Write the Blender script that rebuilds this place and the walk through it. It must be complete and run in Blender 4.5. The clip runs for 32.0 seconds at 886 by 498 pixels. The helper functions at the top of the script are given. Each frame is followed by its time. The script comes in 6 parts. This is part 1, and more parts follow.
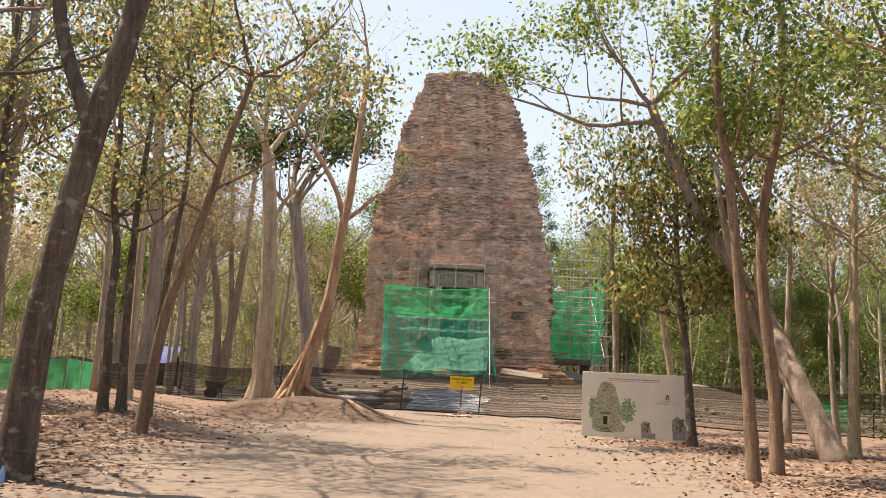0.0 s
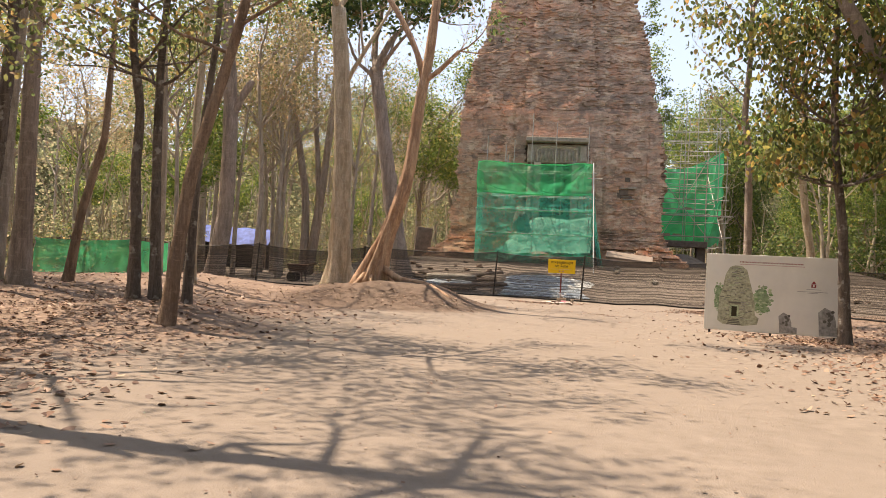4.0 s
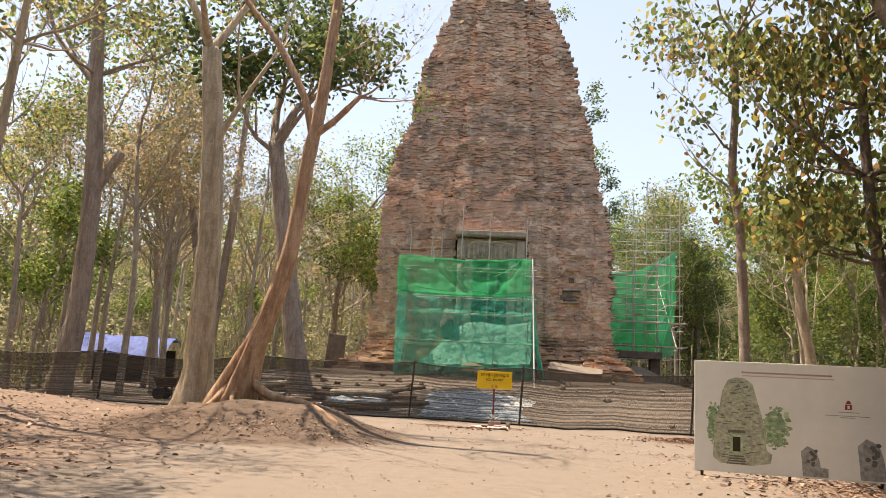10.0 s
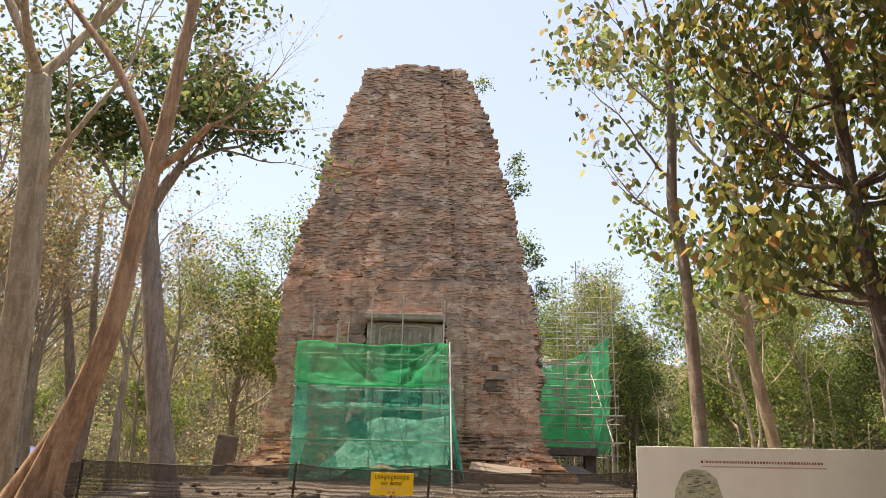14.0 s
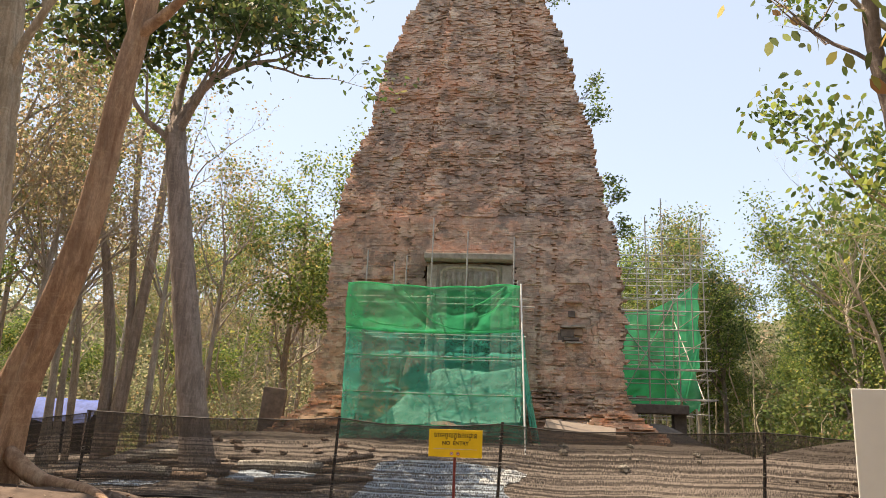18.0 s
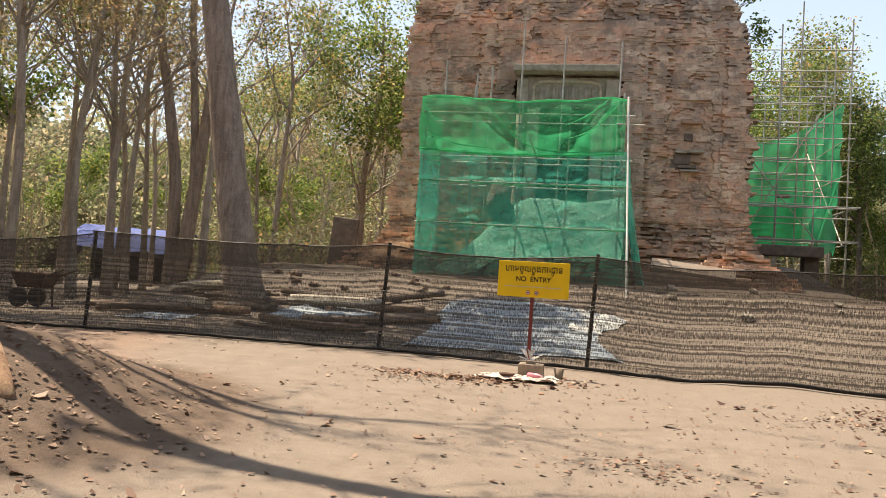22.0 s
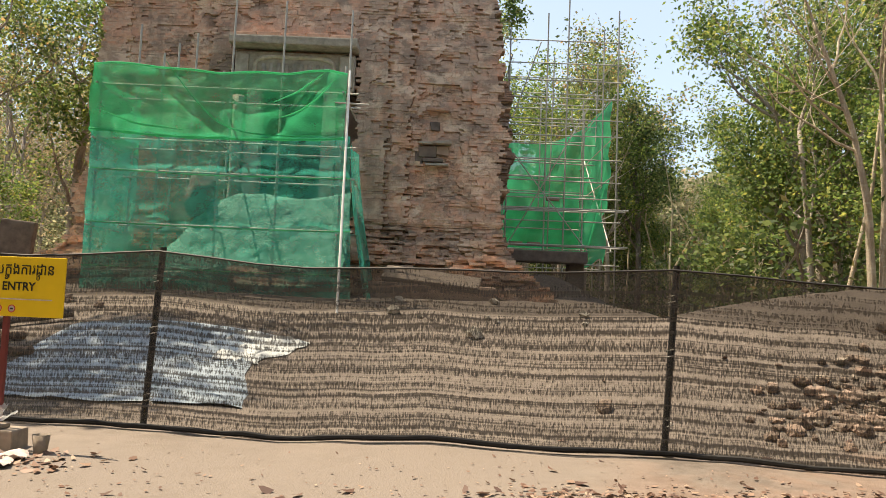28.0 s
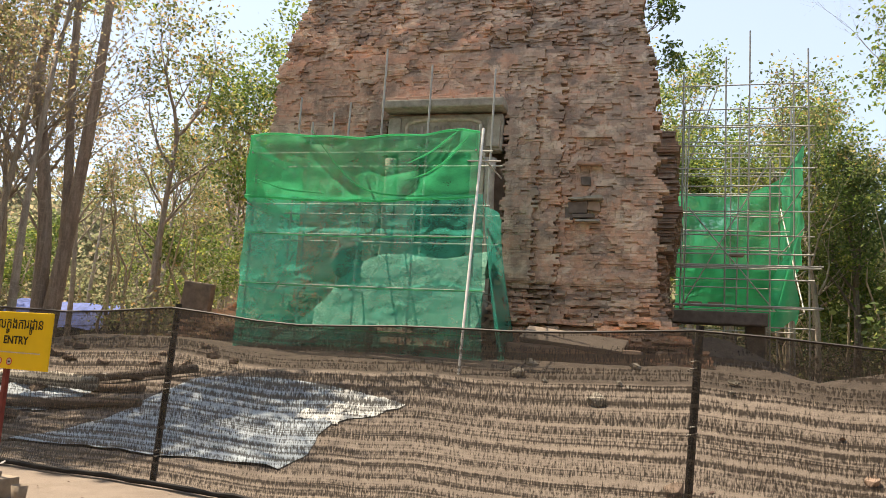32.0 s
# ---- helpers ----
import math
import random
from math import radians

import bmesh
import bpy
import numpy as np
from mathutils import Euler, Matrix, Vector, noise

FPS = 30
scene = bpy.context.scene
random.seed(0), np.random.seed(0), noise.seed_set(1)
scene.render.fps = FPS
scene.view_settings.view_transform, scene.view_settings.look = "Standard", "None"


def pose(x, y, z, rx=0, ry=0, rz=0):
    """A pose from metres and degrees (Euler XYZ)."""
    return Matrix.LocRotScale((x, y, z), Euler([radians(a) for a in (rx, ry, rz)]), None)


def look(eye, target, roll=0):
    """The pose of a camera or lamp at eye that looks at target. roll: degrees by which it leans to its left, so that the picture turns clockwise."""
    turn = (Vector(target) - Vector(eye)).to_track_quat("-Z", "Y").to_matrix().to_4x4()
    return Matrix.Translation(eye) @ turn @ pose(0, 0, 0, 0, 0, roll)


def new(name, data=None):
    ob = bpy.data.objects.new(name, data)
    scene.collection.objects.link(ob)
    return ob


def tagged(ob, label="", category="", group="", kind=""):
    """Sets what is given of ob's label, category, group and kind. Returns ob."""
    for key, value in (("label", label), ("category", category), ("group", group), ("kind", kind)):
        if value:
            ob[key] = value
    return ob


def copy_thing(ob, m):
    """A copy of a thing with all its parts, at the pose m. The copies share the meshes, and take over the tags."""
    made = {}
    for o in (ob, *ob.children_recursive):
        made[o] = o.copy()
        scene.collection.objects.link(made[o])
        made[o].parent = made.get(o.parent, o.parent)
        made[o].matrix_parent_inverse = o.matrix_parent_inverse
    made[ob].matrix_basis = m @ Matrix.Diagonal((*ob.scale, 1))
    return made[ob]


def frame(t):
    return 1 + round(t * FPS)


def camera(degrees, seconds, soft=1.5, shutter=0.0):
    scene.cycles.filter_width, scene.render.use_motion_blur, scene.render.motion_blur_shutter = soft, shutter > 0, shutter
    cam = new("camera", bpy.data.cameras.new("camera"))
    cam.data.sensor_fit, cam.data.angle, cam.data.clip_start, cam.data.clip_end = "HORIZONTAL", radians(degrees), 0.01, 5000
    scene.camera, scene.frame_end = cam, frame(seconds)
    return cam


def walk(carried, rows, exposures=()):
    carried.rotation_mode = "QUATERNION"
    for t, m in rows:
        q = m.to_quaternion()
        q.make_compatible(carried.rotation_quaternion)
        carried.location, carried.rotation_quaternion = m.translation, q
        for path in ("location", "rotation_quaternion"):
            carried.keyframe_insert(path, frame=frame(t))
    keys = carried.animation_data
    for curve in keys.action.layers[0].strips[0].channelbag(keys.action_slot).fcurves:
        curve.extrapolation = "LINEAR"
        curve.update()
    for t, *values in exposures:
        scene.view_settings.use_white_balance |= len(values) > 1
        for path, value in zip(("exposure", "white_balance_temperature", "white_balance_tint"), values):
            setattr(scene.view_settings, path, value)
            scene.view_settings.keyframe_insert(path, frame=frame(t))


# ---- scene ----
LENS = 57.23
PATH = [  # seconds, eye x y z, yaw, pitch, roll in degrees
    (0, 0.461, -37.596, 1.486, 2.09, 9.48, 2.94), (0.5, 0.523, -37.090, 1.476, 4.55, 8.70, 3.76), (1, 0.561, -36.547, 1.484, 6.45, 7.73, 4.31),
    (1.5, 0.628, -36.013, 1.490, 6.65, 7.20, 3.69), (2, 0.677, -35.491, 1.501, 6.61, 7.00, 3.61), (2.5, 0.666, -34.960, 1.506, 6.25, 5.71, 2.83),
    (4.5, 0.563, -32.844, 1.509, 9.34, 0.49, 3.12), (5, 0.557, -32.274, 1.520, 5.71, 3.58, 2.96), (5.5, 0.516, -31.676, 1.545, 3.91, 7.92, 3.10),
    (6, 0.491, -31.053, 1.569, 1.57, 12.01, 1.97), (6.5, 0.556, -30.454, 1.566, 0.61, 12.30, 1.64), (7, 0.559, -29.863, 1.552, 0.32, 11.79, 2.06),
    (7.5, 0.585, -29.282, 1.541, 1.48, 11.54, 1.54), (8, 0.637, -28.713, 1.536, 1.74, 11.64, 1.93), (8.5, 0.619, -28.078, 1.542, 2.39, 11.08, 1.55),
    (9, 0.693, -27.473, 1.529, 3.13, 10.34, 2.16), (9.5, 0.692, -26.866, 1.513, 3.51, 9.26, 2.81), (10, 0.735, -26.315, 1.497, 5.10, 9.23, 3.03),
    (10.5, 0.777, -25.752, 1.468, 6.07, 9.12, 3.45), (11, 0.837, -25.139, 1.467, 6.47, 8.00, 2.92), (11.5, 0.983, -24.563, 1.465, 6.84, 8.17, 3.20),
    (12, 1.034, -23.936, 1.458, 6.99, 8.70, 3.37), (12.5, 1.214, -23.332, 1.444, 6.18, 9.46, 3.02), (13, 1.385, -22.781, 1.463, 2.57, 12.00, 2.48),
    (13.5, 1.537, -22.278, 1.498, 0.24, 16.92, 1.04), (14, 1.677, -21.729, 1.489, 0.75, 16.56, 1.52), (14.5, 1.675, -21.083, 1.464, 2.24, 14.38, 1.46),
    (15, 1.736, -20.497, 1.432, 3.69, 12.14, 1.74), (15.5, 1.685, -19.967, 1.426, 4.05, 11.13, 2.82), (17.5, 1.502, -17.764, 1.500, 5.16, 10.11, 2.10),
    (18, 1.410, -17.208, 1.537, 5.27, 13.69, 2.25), (18.5, 1.412, -16.674, 1.557, 4.86, 19.63, 0.83), (19, 1.399, -16.171, 1.535, 5.64, 15.16, 0.12),
    (19.5, 1.335, -15.636, 1.499, 5.51, 3.39, 0.60), (20, 1.379, -15.078, 1.484, 6.34, 0.25, 0.66), (20.5, 1.330, -14.493, 1.456, 6.73, -1.53, 2.25),
    (21, 1.367, -13.877, 1.450, 8.77, -1.30, 2.91), (21.5, 1.433, -13.344, 1.463, 10.91, 0.47, 3.69), (22, 1.432, -12.774, 1.486, 11.87, 2.35, 3.70),
    (22.5, 1.566, -12.212, 1.488, 12.40, 4.16, 3.60), (23, 1.637, -11.691, 1.497, 11.01, 5.97, 3.43), (23.5, 1.866, -11.115, 1.503, 8.57, 7.40, 2.72),
    (24, 2.107, -10.593, 1.493, 7.31, 8.56, 1.73), (24.5, 2.308, -10.100, 1.501, 6.33, 7.51, 0.35), (26.5, 3.274, -8.660, 1.556, 6.57, 6.02, 2.15),
    (27, 3.499, -8.267, 1.570, 5.01, 5.95, 1.95), (27.5, 3.816, -7.998, 1.586, 2.14, 5.80, 1.45), (28, 4.202, -7.833, 1.576, 0.09, 4.23, 2.46),
    (28.5, 4.504, -7.630, 1.532, 0.78, 2.83, 4.12), (29, 4.879, -7.343, 1.552, 0.30, 1.99, 4.65), (29.5, 5.262, -7.258, 1.559, 1.22, 3.27, 4.43),
    (30, 5.600, -7.175, 1.591, 4.23, 3.18, 4.54), (30.5, 5.870, -6.940, 1.603, 6.45, 3.68, 4.66), (31, 6.087, -6.890, 1.594, 10.10, 3.92, 4.42),
    (31.5, 6.354, -6.943, 1.629, 14.11, 5.36, 4.00), (32, 6.410, -6.849, 1.693, 16.36, 7.73, 3.66),
]
cam = camera(LENS, 32.0, soft=0.85)


def heading(x, y, z, yaw, pitch, roll):
    a, b = radians(yaw), radians(pitch)
    way = Vector((-math.sin(a) * math.cos(b), math.cos(a) * math.cos(b), math.sin(b)))
    return look((x, y, z), Vector((x, y, z)) + way, roll)


walk(cam, [(t, heading(*p)) for t, *p in PATH], [(0, 2.0, 7900, 16), (7, 2.0, 7900, 15), (12, 2.0, 7900, 14), (17, 1.96, 7900, 14), (28, 1.93, 7700, 9), (32, 2.0, 7800, 11.5)])

# ---- daylight ----
SUN_TO = Vector((-0.36, 0.115, 0.92)).normalized()
world = bpy.data.worlds.new("sky")
scene.world = world
world.use_nodes = True
wn = world.node_tree.nodes
sky = wn.new("ShaderNodeTexSky")
sky.sky_type = "NISHITA"
sky.sun_disc = False
sky.sun_elevation = math.asin(SUN_TO.z)
sky.sun_rotation = math.atan2(SUN_TO.x, SUN_TO.y)
sky.air_density, sky.dust_density, sky.ozone_density = 0.9, 1.0, 1.0
wn["Background"].inputs["Strength"].default_value = 0.126
haze = wn.new("ShaderNodeMix")  # an even pale haze over the clear sky
haze.data_type = "RGBA"
haze.inputs[0].default_value = 0.7
haze.inputs[7].default_value = (1.22, 1.52, 2.02, 1)
world.node_tree.links.new(sky.outputs[0], haze.inputs[6])
world.node_tree.links.new(haze.outputs[2], wn["Background"].inputs[0])
sun_data = bpy.data.lights.new("sun", "SUN")
sun_data.energy, sun_data.angle, sun_data.color = 2.5, radians(0.6), (1.0, 0.94, 0.84)
sun = new("sun", sun_data)
sun.matrix_world = look(SUN_TO * 60, (0, 0, 0))


# ---- materials ----
class Mat:
    """A node material under construction."""

    def __init__(self, name, rough=0.85, metal=0.0, spec=0.3):
        self.m = bpy.data.materials.new(name)
        self.m.use_nodes = True
        self.t = self.m.node_tree
        self.b = self.t.nodes["Principled BSDF"]
        self.b.inputs["Roughness"].default_value = rough
        self.b.inputs["Metallic"].default_value = metal
        self.b.inputs["Specular IOR Level"].default_value = spec
        self.co = self.add("ShaderNodeTexCoord").outputs["Object"]

    def add(self, kind):
        return self.t.nodes.new(kind)

    def link(self, a, b):
        self.t.links.new(a, b)

    def noise(self, scale, detail=4, rough=0.6, stretch=None, co=None):
        n = self.add("ShaderNodeTexNoise")
        n.inputs["Scale"].default_value = scale
        n.inputs["Detail"].default_value = detail
        n.inputs["Roughness"].default_value = rough
        src = co or self.co
        if stretch:
            mp = self.add("ShaderNodeMapping")
            mp.inputs["Scale"].default_value = stretch
            self.link(src, mp.inputs[0])
            src = mp.outputs[0]
        self.link(src, n.inputs["Vector"])
        return n.outputs["Fac"]

    def ramp(self, fac, stops):
        r = self.add("ShaderNodeValToRGB")
        e = r.color_ramp.elements
        while len(e) < len(stops):
            e.new(0.5)
        for el, (p, c) in zip(e, stops):
            el.position = p
            el.color = (*c, 1) if len(c) == 3 else c
        self.link(fac, r.inputs[0])
        return r.outputs[0]

    def grey(self, fac, lo, hi):
        return self.ramp(fac, [(lo, (0, 0, 0)), (hi, (1, 1, 1))])

    def mix(self, fac, a, b, mode="MIX"):
        n = self.add("ShaderNodeMix")
        n.data_type, n.blend_type = "RGBA", mode
        for sock, v in ((n.inputs[0], fac), (n.inputs[6], a), (n.inputs[7], b)):
            if isinstance(v, (int, float)):
                sock.default_value = v
            elif isinstance(v, tuple):
                sock.default_value = (*v, 1)
            else:
                self.link(v, sock)
        return n.outputs[2]

    def maths(self, op, a, b=0.0):
        n = self.add("ShaderNodeMath")
        n.operation = op
        for sock, v in ((n.inputs[0], a), (n.inputs[1], b)):
            if isinstance(v, (int, float)):
                sock.default_value = v
            else:
                self.link(v, sock)
        return n.outputs[0]

    def axes(self, co=None):
        s = self.add("ShaderNodeSeparateXYZ")
        self.link(co or self.co, s.inputs[0])
        return s.outputs

    def island(self):
        return self.add("ShaderNodeNewGeometry").outputs["Random Per Island"]

    def obrand(self):
        return self.add("ShaderNodeObjectInfo").outputs["Random"]

    def color(self, c):
        if isinstance(c, tuple):
            self.b.inputs["Base Color"].default_value = (*c, 1)
        else:
            self.link(c, self.b.inputs["Base Color"])
        return self

    def bump(self, h, strength=0.4, dist=0.02):
        n = self.add("ShaderNodeBump")
        n.inputs["Strength"].default_value = strength
        n.inputs["Distance"].default_value = dist
        self.link(h, n.inputs["Height"])
        self.link(n.outputs[0], self.b.inputs["Normal"])
        return self

    def see_through(self, fac, translucent=None):
        """fac: how much of the cloth is there (1) or hole (0)."""
        out = self.t.nodes["Material Output"]
        tr = self.add("ShaderNodeBsdfTransparent")
        body = self.b.outputs[0]
        if translucent:
            tl = self.add("ShaderNodeBsdfTranslucent")
            tl.inputs[0].default_value = (*translucent, 1)
            mx0 = self.add("ShaderNodeMixShader")
            mx0.inputs[0].default_value = 0.5
            self.link(body, mx0.inputs[1])
            self.link(tl.outputs[0], mx0.inputs[2])
            body = mx0.outputs[0]
        mx = self.add("ShaderNodeMixShader")
        self.link(tr.outputs[0], mx.inputs[1])
        self.link(body, mx.inputs[2])
        if isinstance(fac, (int, float)):
            mx.inputs[0].default_value = fac
        else:
            self.link(fac, mx.inputs[0])
        self.link(mx.outputs[0], out.inputs["Surface"])
        return self


def mat_plain(name, c, rough=0.7, metal=0.0, var=0.25, scale=6.0, bump=0.15):
    m = Mat(name, rough, metal)
    n = m.noise(scale, 6)
    dark = tuple(v * (1 - var) for v in c)
    light = tuple(min(1, v * (1 + var)) for v in c)
    m.color(m.ramp(n, [(0.3, dark), (0.7, light)]))
    if bump:
        m.bump(m.noise(scale * 8, 4), bump, 0.01)
    return m.m


def mat_leaf(name, stops, glow=0.6):
    m = Mat(name, 0.55, 0, 0.35)
    r = m.island()
    col = m.ramp(r, stops)
    m.color(col)
    tl = m.add("ShaderNodeBsdfTranslucent")
    m.link(col, tl.inputs[0])
    mx = m.add("ShaderNodeMixShader")
    mx.inputs[0].default_value = glow
    m.link(m.b.outputs[0], mx.inputs[1])
    m.link(tl.outputs[0], mx.inputs[2])
    m.link(mx.outputs[0], m.t.nodes["Material Output"].inputs["Surface"])
    return m.m


def mat_far_mass():
    m = Mat("far_foliage", 0.9, 0, 0.1)
    clump = m.noise(0.5, 6, 0.7)
    leafy = m.noise(2.4, 6, 0.8)
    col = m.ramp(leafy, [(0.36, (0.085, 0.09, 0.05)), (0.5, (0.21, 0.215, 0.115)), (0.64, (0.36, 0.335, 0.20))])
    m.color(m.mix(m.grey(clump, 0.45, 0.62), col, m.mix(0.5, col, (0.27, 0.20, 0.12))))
    return m.bump(m.mix(0.5, clump, leafy), 1.0, 1.2).m


def mat_bark(name, a, b, c, furrow=1.0, pale=None):
    m = Mat(name, 0.9, 0, 0.2)
    fine = m.mix(0.5, m.noise(16, 8, 0.7, (1, 1, 0.16)), m.noise(48, 6, 0.75, (1, 1, 0.45)))
    big = m.noise(1.6, 4, 0.6, (1, 1, 0.35))
    col = m.mix(m.maths("MULTIPLY", m.grey(big, 0.35, 0.65), 0.45), m.ramp(fine, [(0.40, a), (0.60, b)]), c)
    rib = m.noise(7.0, 5, 0.6, (1, 1, 0.05))
    col = m.mix(m.maths("MULTIPLY", m.grey(rib, 0.5, 0.62), 0.55), col, tuple(v * 0.7 for v in a))
    blot = m.grey(m.noise(5.0, 6, 0.75, (1, 1, 0.3)), 0.47, 0.60)
    col = m.mix(m.maths("MULTIPLY", blot, 0.6), col, tuple(v * 0.75 for v in a))
    rings = m.grey(m.noise(9.0, 4, 0.7, (0.35, 0.35, 1.6)), 0.56, 0.66)
    col = m.mix(m.maths("MULTIPLY", rings, 0.35), col, tuple(min(0.7, v * 1.15) for v in b))
    if pale:
        spot = m.grey(m.noise(5, 3, 0.5), 0.6, 0.68)
        col = m.mix(spot, col, pale)
    m.color(col)
    return m.bump(fine, 1.0 * furrow, 0.09).m


def mat_ground():
    m = Mat("bare_earth", 0.95, 0, 0.15)
    x, y, z = m.axes()
    n1 = m.noise(0.35, 6, 0.6)
    n2 = m.noise(3.0, 8, 0.7)
    n3 = m.noise(45, 3, 0.7)
    sand = m.ramp(n2, [(0.3, (0.180, 0.144, 0.117)), (0.7, (0.252, 0.206, 0.170))])
    sand = m.mix(m.grey(n1, 0.42, 0.62), sand, (0.218, 0.177, 0.146))
    red = m.ramp(n2, [(0.3, (0.178, 0.124, 0.095)), (0.7, (0.262, 0.19, 0.148))])
    # worn path along the middle, redder earth and litter to both sides
    wob = m.maths("MULTIPLY", m.maths("SUBTRACT", m.noise(0.22, 5, 0.6), 0.5), 9.0)
    side = m.maths("SUBTRACT", m.maths("ABSOLUTE", m.maths("ADD", m.maths("ADD", x, -0.4), wob)), 5.2)
    col = m.mix(m.grey(m.maths("MULTIPLY", side, 0.4), 0.0, 0.9), sand, red)
    far = m.add("ShaderNodeVectorMath")  # spoil heaped round the leaning tree's foot
    far.operation = "DISTANCE"
    far.inputs[1].default_value = (-5.5, -6.2, 0.4)
    m.link(m.co, far.inputs[0])
    heaped = m.add("ShaderNodeMapRange")
    heaped.inputs[1].default_value, heaped.inputs[2].default_value = 4.0, 3.4
    m.link(m.maths("ADD", far.outputs["Value"], m.maths("MULTIPLY", wob, 0.12)), heaped.inputs[0])
    spoil = m.ramp(n2, [(0.3, (0.085, 0.058, 0.043)), (0.7, (0.165, 0.115, 0.086))])
    col = m.mix(m.maths("MULTIPLY", heaped.outputs[0], 0.85), col, spoil)
    back = m.grey(m.maths("ADD", y, wob), 0.6, 3.0)
    dirt = m.ramp(n2, [(0.3, (0.115, 0.092, 0.075)), (0.7, (0.228, 0.185, 0.152))])
    col = m.mix(back, col, dirt)
    speck = m.grey(n3, 0.62, 0.72)
    col = m.mix(m.maths("MULTIPLY", speck, 0.45), col, (0.17, 0.10, 0.06))
    m.color(col)
    n4 = m.noise(11, 6, 0.75)
    return m.bump(m.mix(0.4, m.mix(0.5, n2, n4), n3), 0.75, 0.06).m


def mat_brick(name="old_brick", darken=0.0, single=False):
    m = Mat(name, 0.95, 0, 0.12)
    geo = m.add("ShaderNodeNewGeometry")
    m.co = geo.outputs["Position"]
    r = m.obrand() if single else geo.outputs["Random Per Island"]
    base = m.ramp(r, [(0.0, (0.21, 0.135, 0.10)), (0.15, (0.42, 0.26, 0.185)), (0.45, (0.56, 0.36, 0.255)),
                      (0.68, (0.61, 0.43, 0.315)), (0.88, (0.69, 0.54, 0.41)), (1.0, (0.66, 0.29, 0.175))])
    base = m.mix(0.32, base, (0.66, 0.455, 0.34))
    stain = m.noise(3.2, 7, 0.75)
    base = m.mix(m.maths("MULTIPLY", m.grey(stain, 0.48, 0.60), 0.55), base, (0.27, 0.20, 0.16))
    lime = m.noise(5.5, 6, 0.75)
    base = m.mix(m.maths("MULTIPLY", m.grey(lime, 0.53, 0.63), 0.6), base, (0.68, 0.54, 0.41))
    # broad weather: greyed bays, rusty fresh faces, black streaks below ledges
    big = m.noise(0.28, 5, 0.62)
    base = m.mix(m.maths("MULTIPLY", m.grey(big, 0.48, 0.60), 0.5), base, (0.37, 0.30, 0.245))
    red = m.grey(m.noise(0.42, 5, 0.65), 0.52, 0.62)
    base = m.mix(m.maths("MULTIPLY", red, 0.5), base, (0.64, 0.37, 0.255))
    fresh = m.grey(m.noise(1.5, 6, 0.7), 0.52, 0.60)
    base = m.mix(m.maths("MULTIPLY", fresh, 0.58), base, (0.70, 0.39, 0.26))
    dark = m.grey(m.noise(0.8, 6, 0.7, (1, 1, 1.5)), 0.52, 0.60)
    base = m.mix(m.maths("MULTIPLY", dark, 0.65), base, (0.20, 0.16, 0.135))
    pale = m.grey(m.noise(1.1, 5, 0.7, (1, 1, 1.6)), 0.53, 0.62)
    base = m.mix(m.maths("MULTIPLY", pale, 0.7), base, (0.78, 0.62, 0.48))
    streak = m.noise(0.9, 5, 0.65, (1, 1, 0.14))
    base = m.mix(m.maths("MULTIPLY", m.grey(streak, 0.54, 0.66), 0.5), base, (0.17, 0.14, 0.12))
    fine = m.noise(22, 5, 0.7)
    base = m.mix(m.maths("MULTIPLY", m.grey(fine, 0.55, 0.75), 0.5), base, (0.62, 0.53, 0.43))
    # broad darker patches, used for the flank bricks
    if darken:
        base = m.mix(m.maths("MULTIPLY", m.grey(m.noise(0.6, 5, 0.65), 0.36, 0.56), darken), base, (0.13, 0.10, 0.085))
    m.color(base)
    return m.bump(m.mix(0.5, fine, m.noise(9, 5, 0.7)), 0.9, 0.05).m


def mat_net(name, c, cover, glow):
    m = Mat(name, 0.6, 0, 0.2)
    weave = m.noise(18, 4, 0.7, (1, 1, 3))
    fold = m.noise(1.6, 4, 0.6)
    dark = tuple(v * 0.7 for v in c)
    m.color(m.mix(m.grey(fold, 0.35, 0.65), dark, c))
    lo, hi = cover
    fac = m.add("ShaderNodeMapRange")
    fac.inputs[3].default_value, fac.inputs[4].default_value = lo, hi
    fac.inputs[1].default_value, fac.inputs[2].default_value = 0.3, 0.7
    m.link(m.mix(0.5, weave, fold), fac.inputs[0])
    m.see_through(fac.outputs[0], glow)
    return m.m


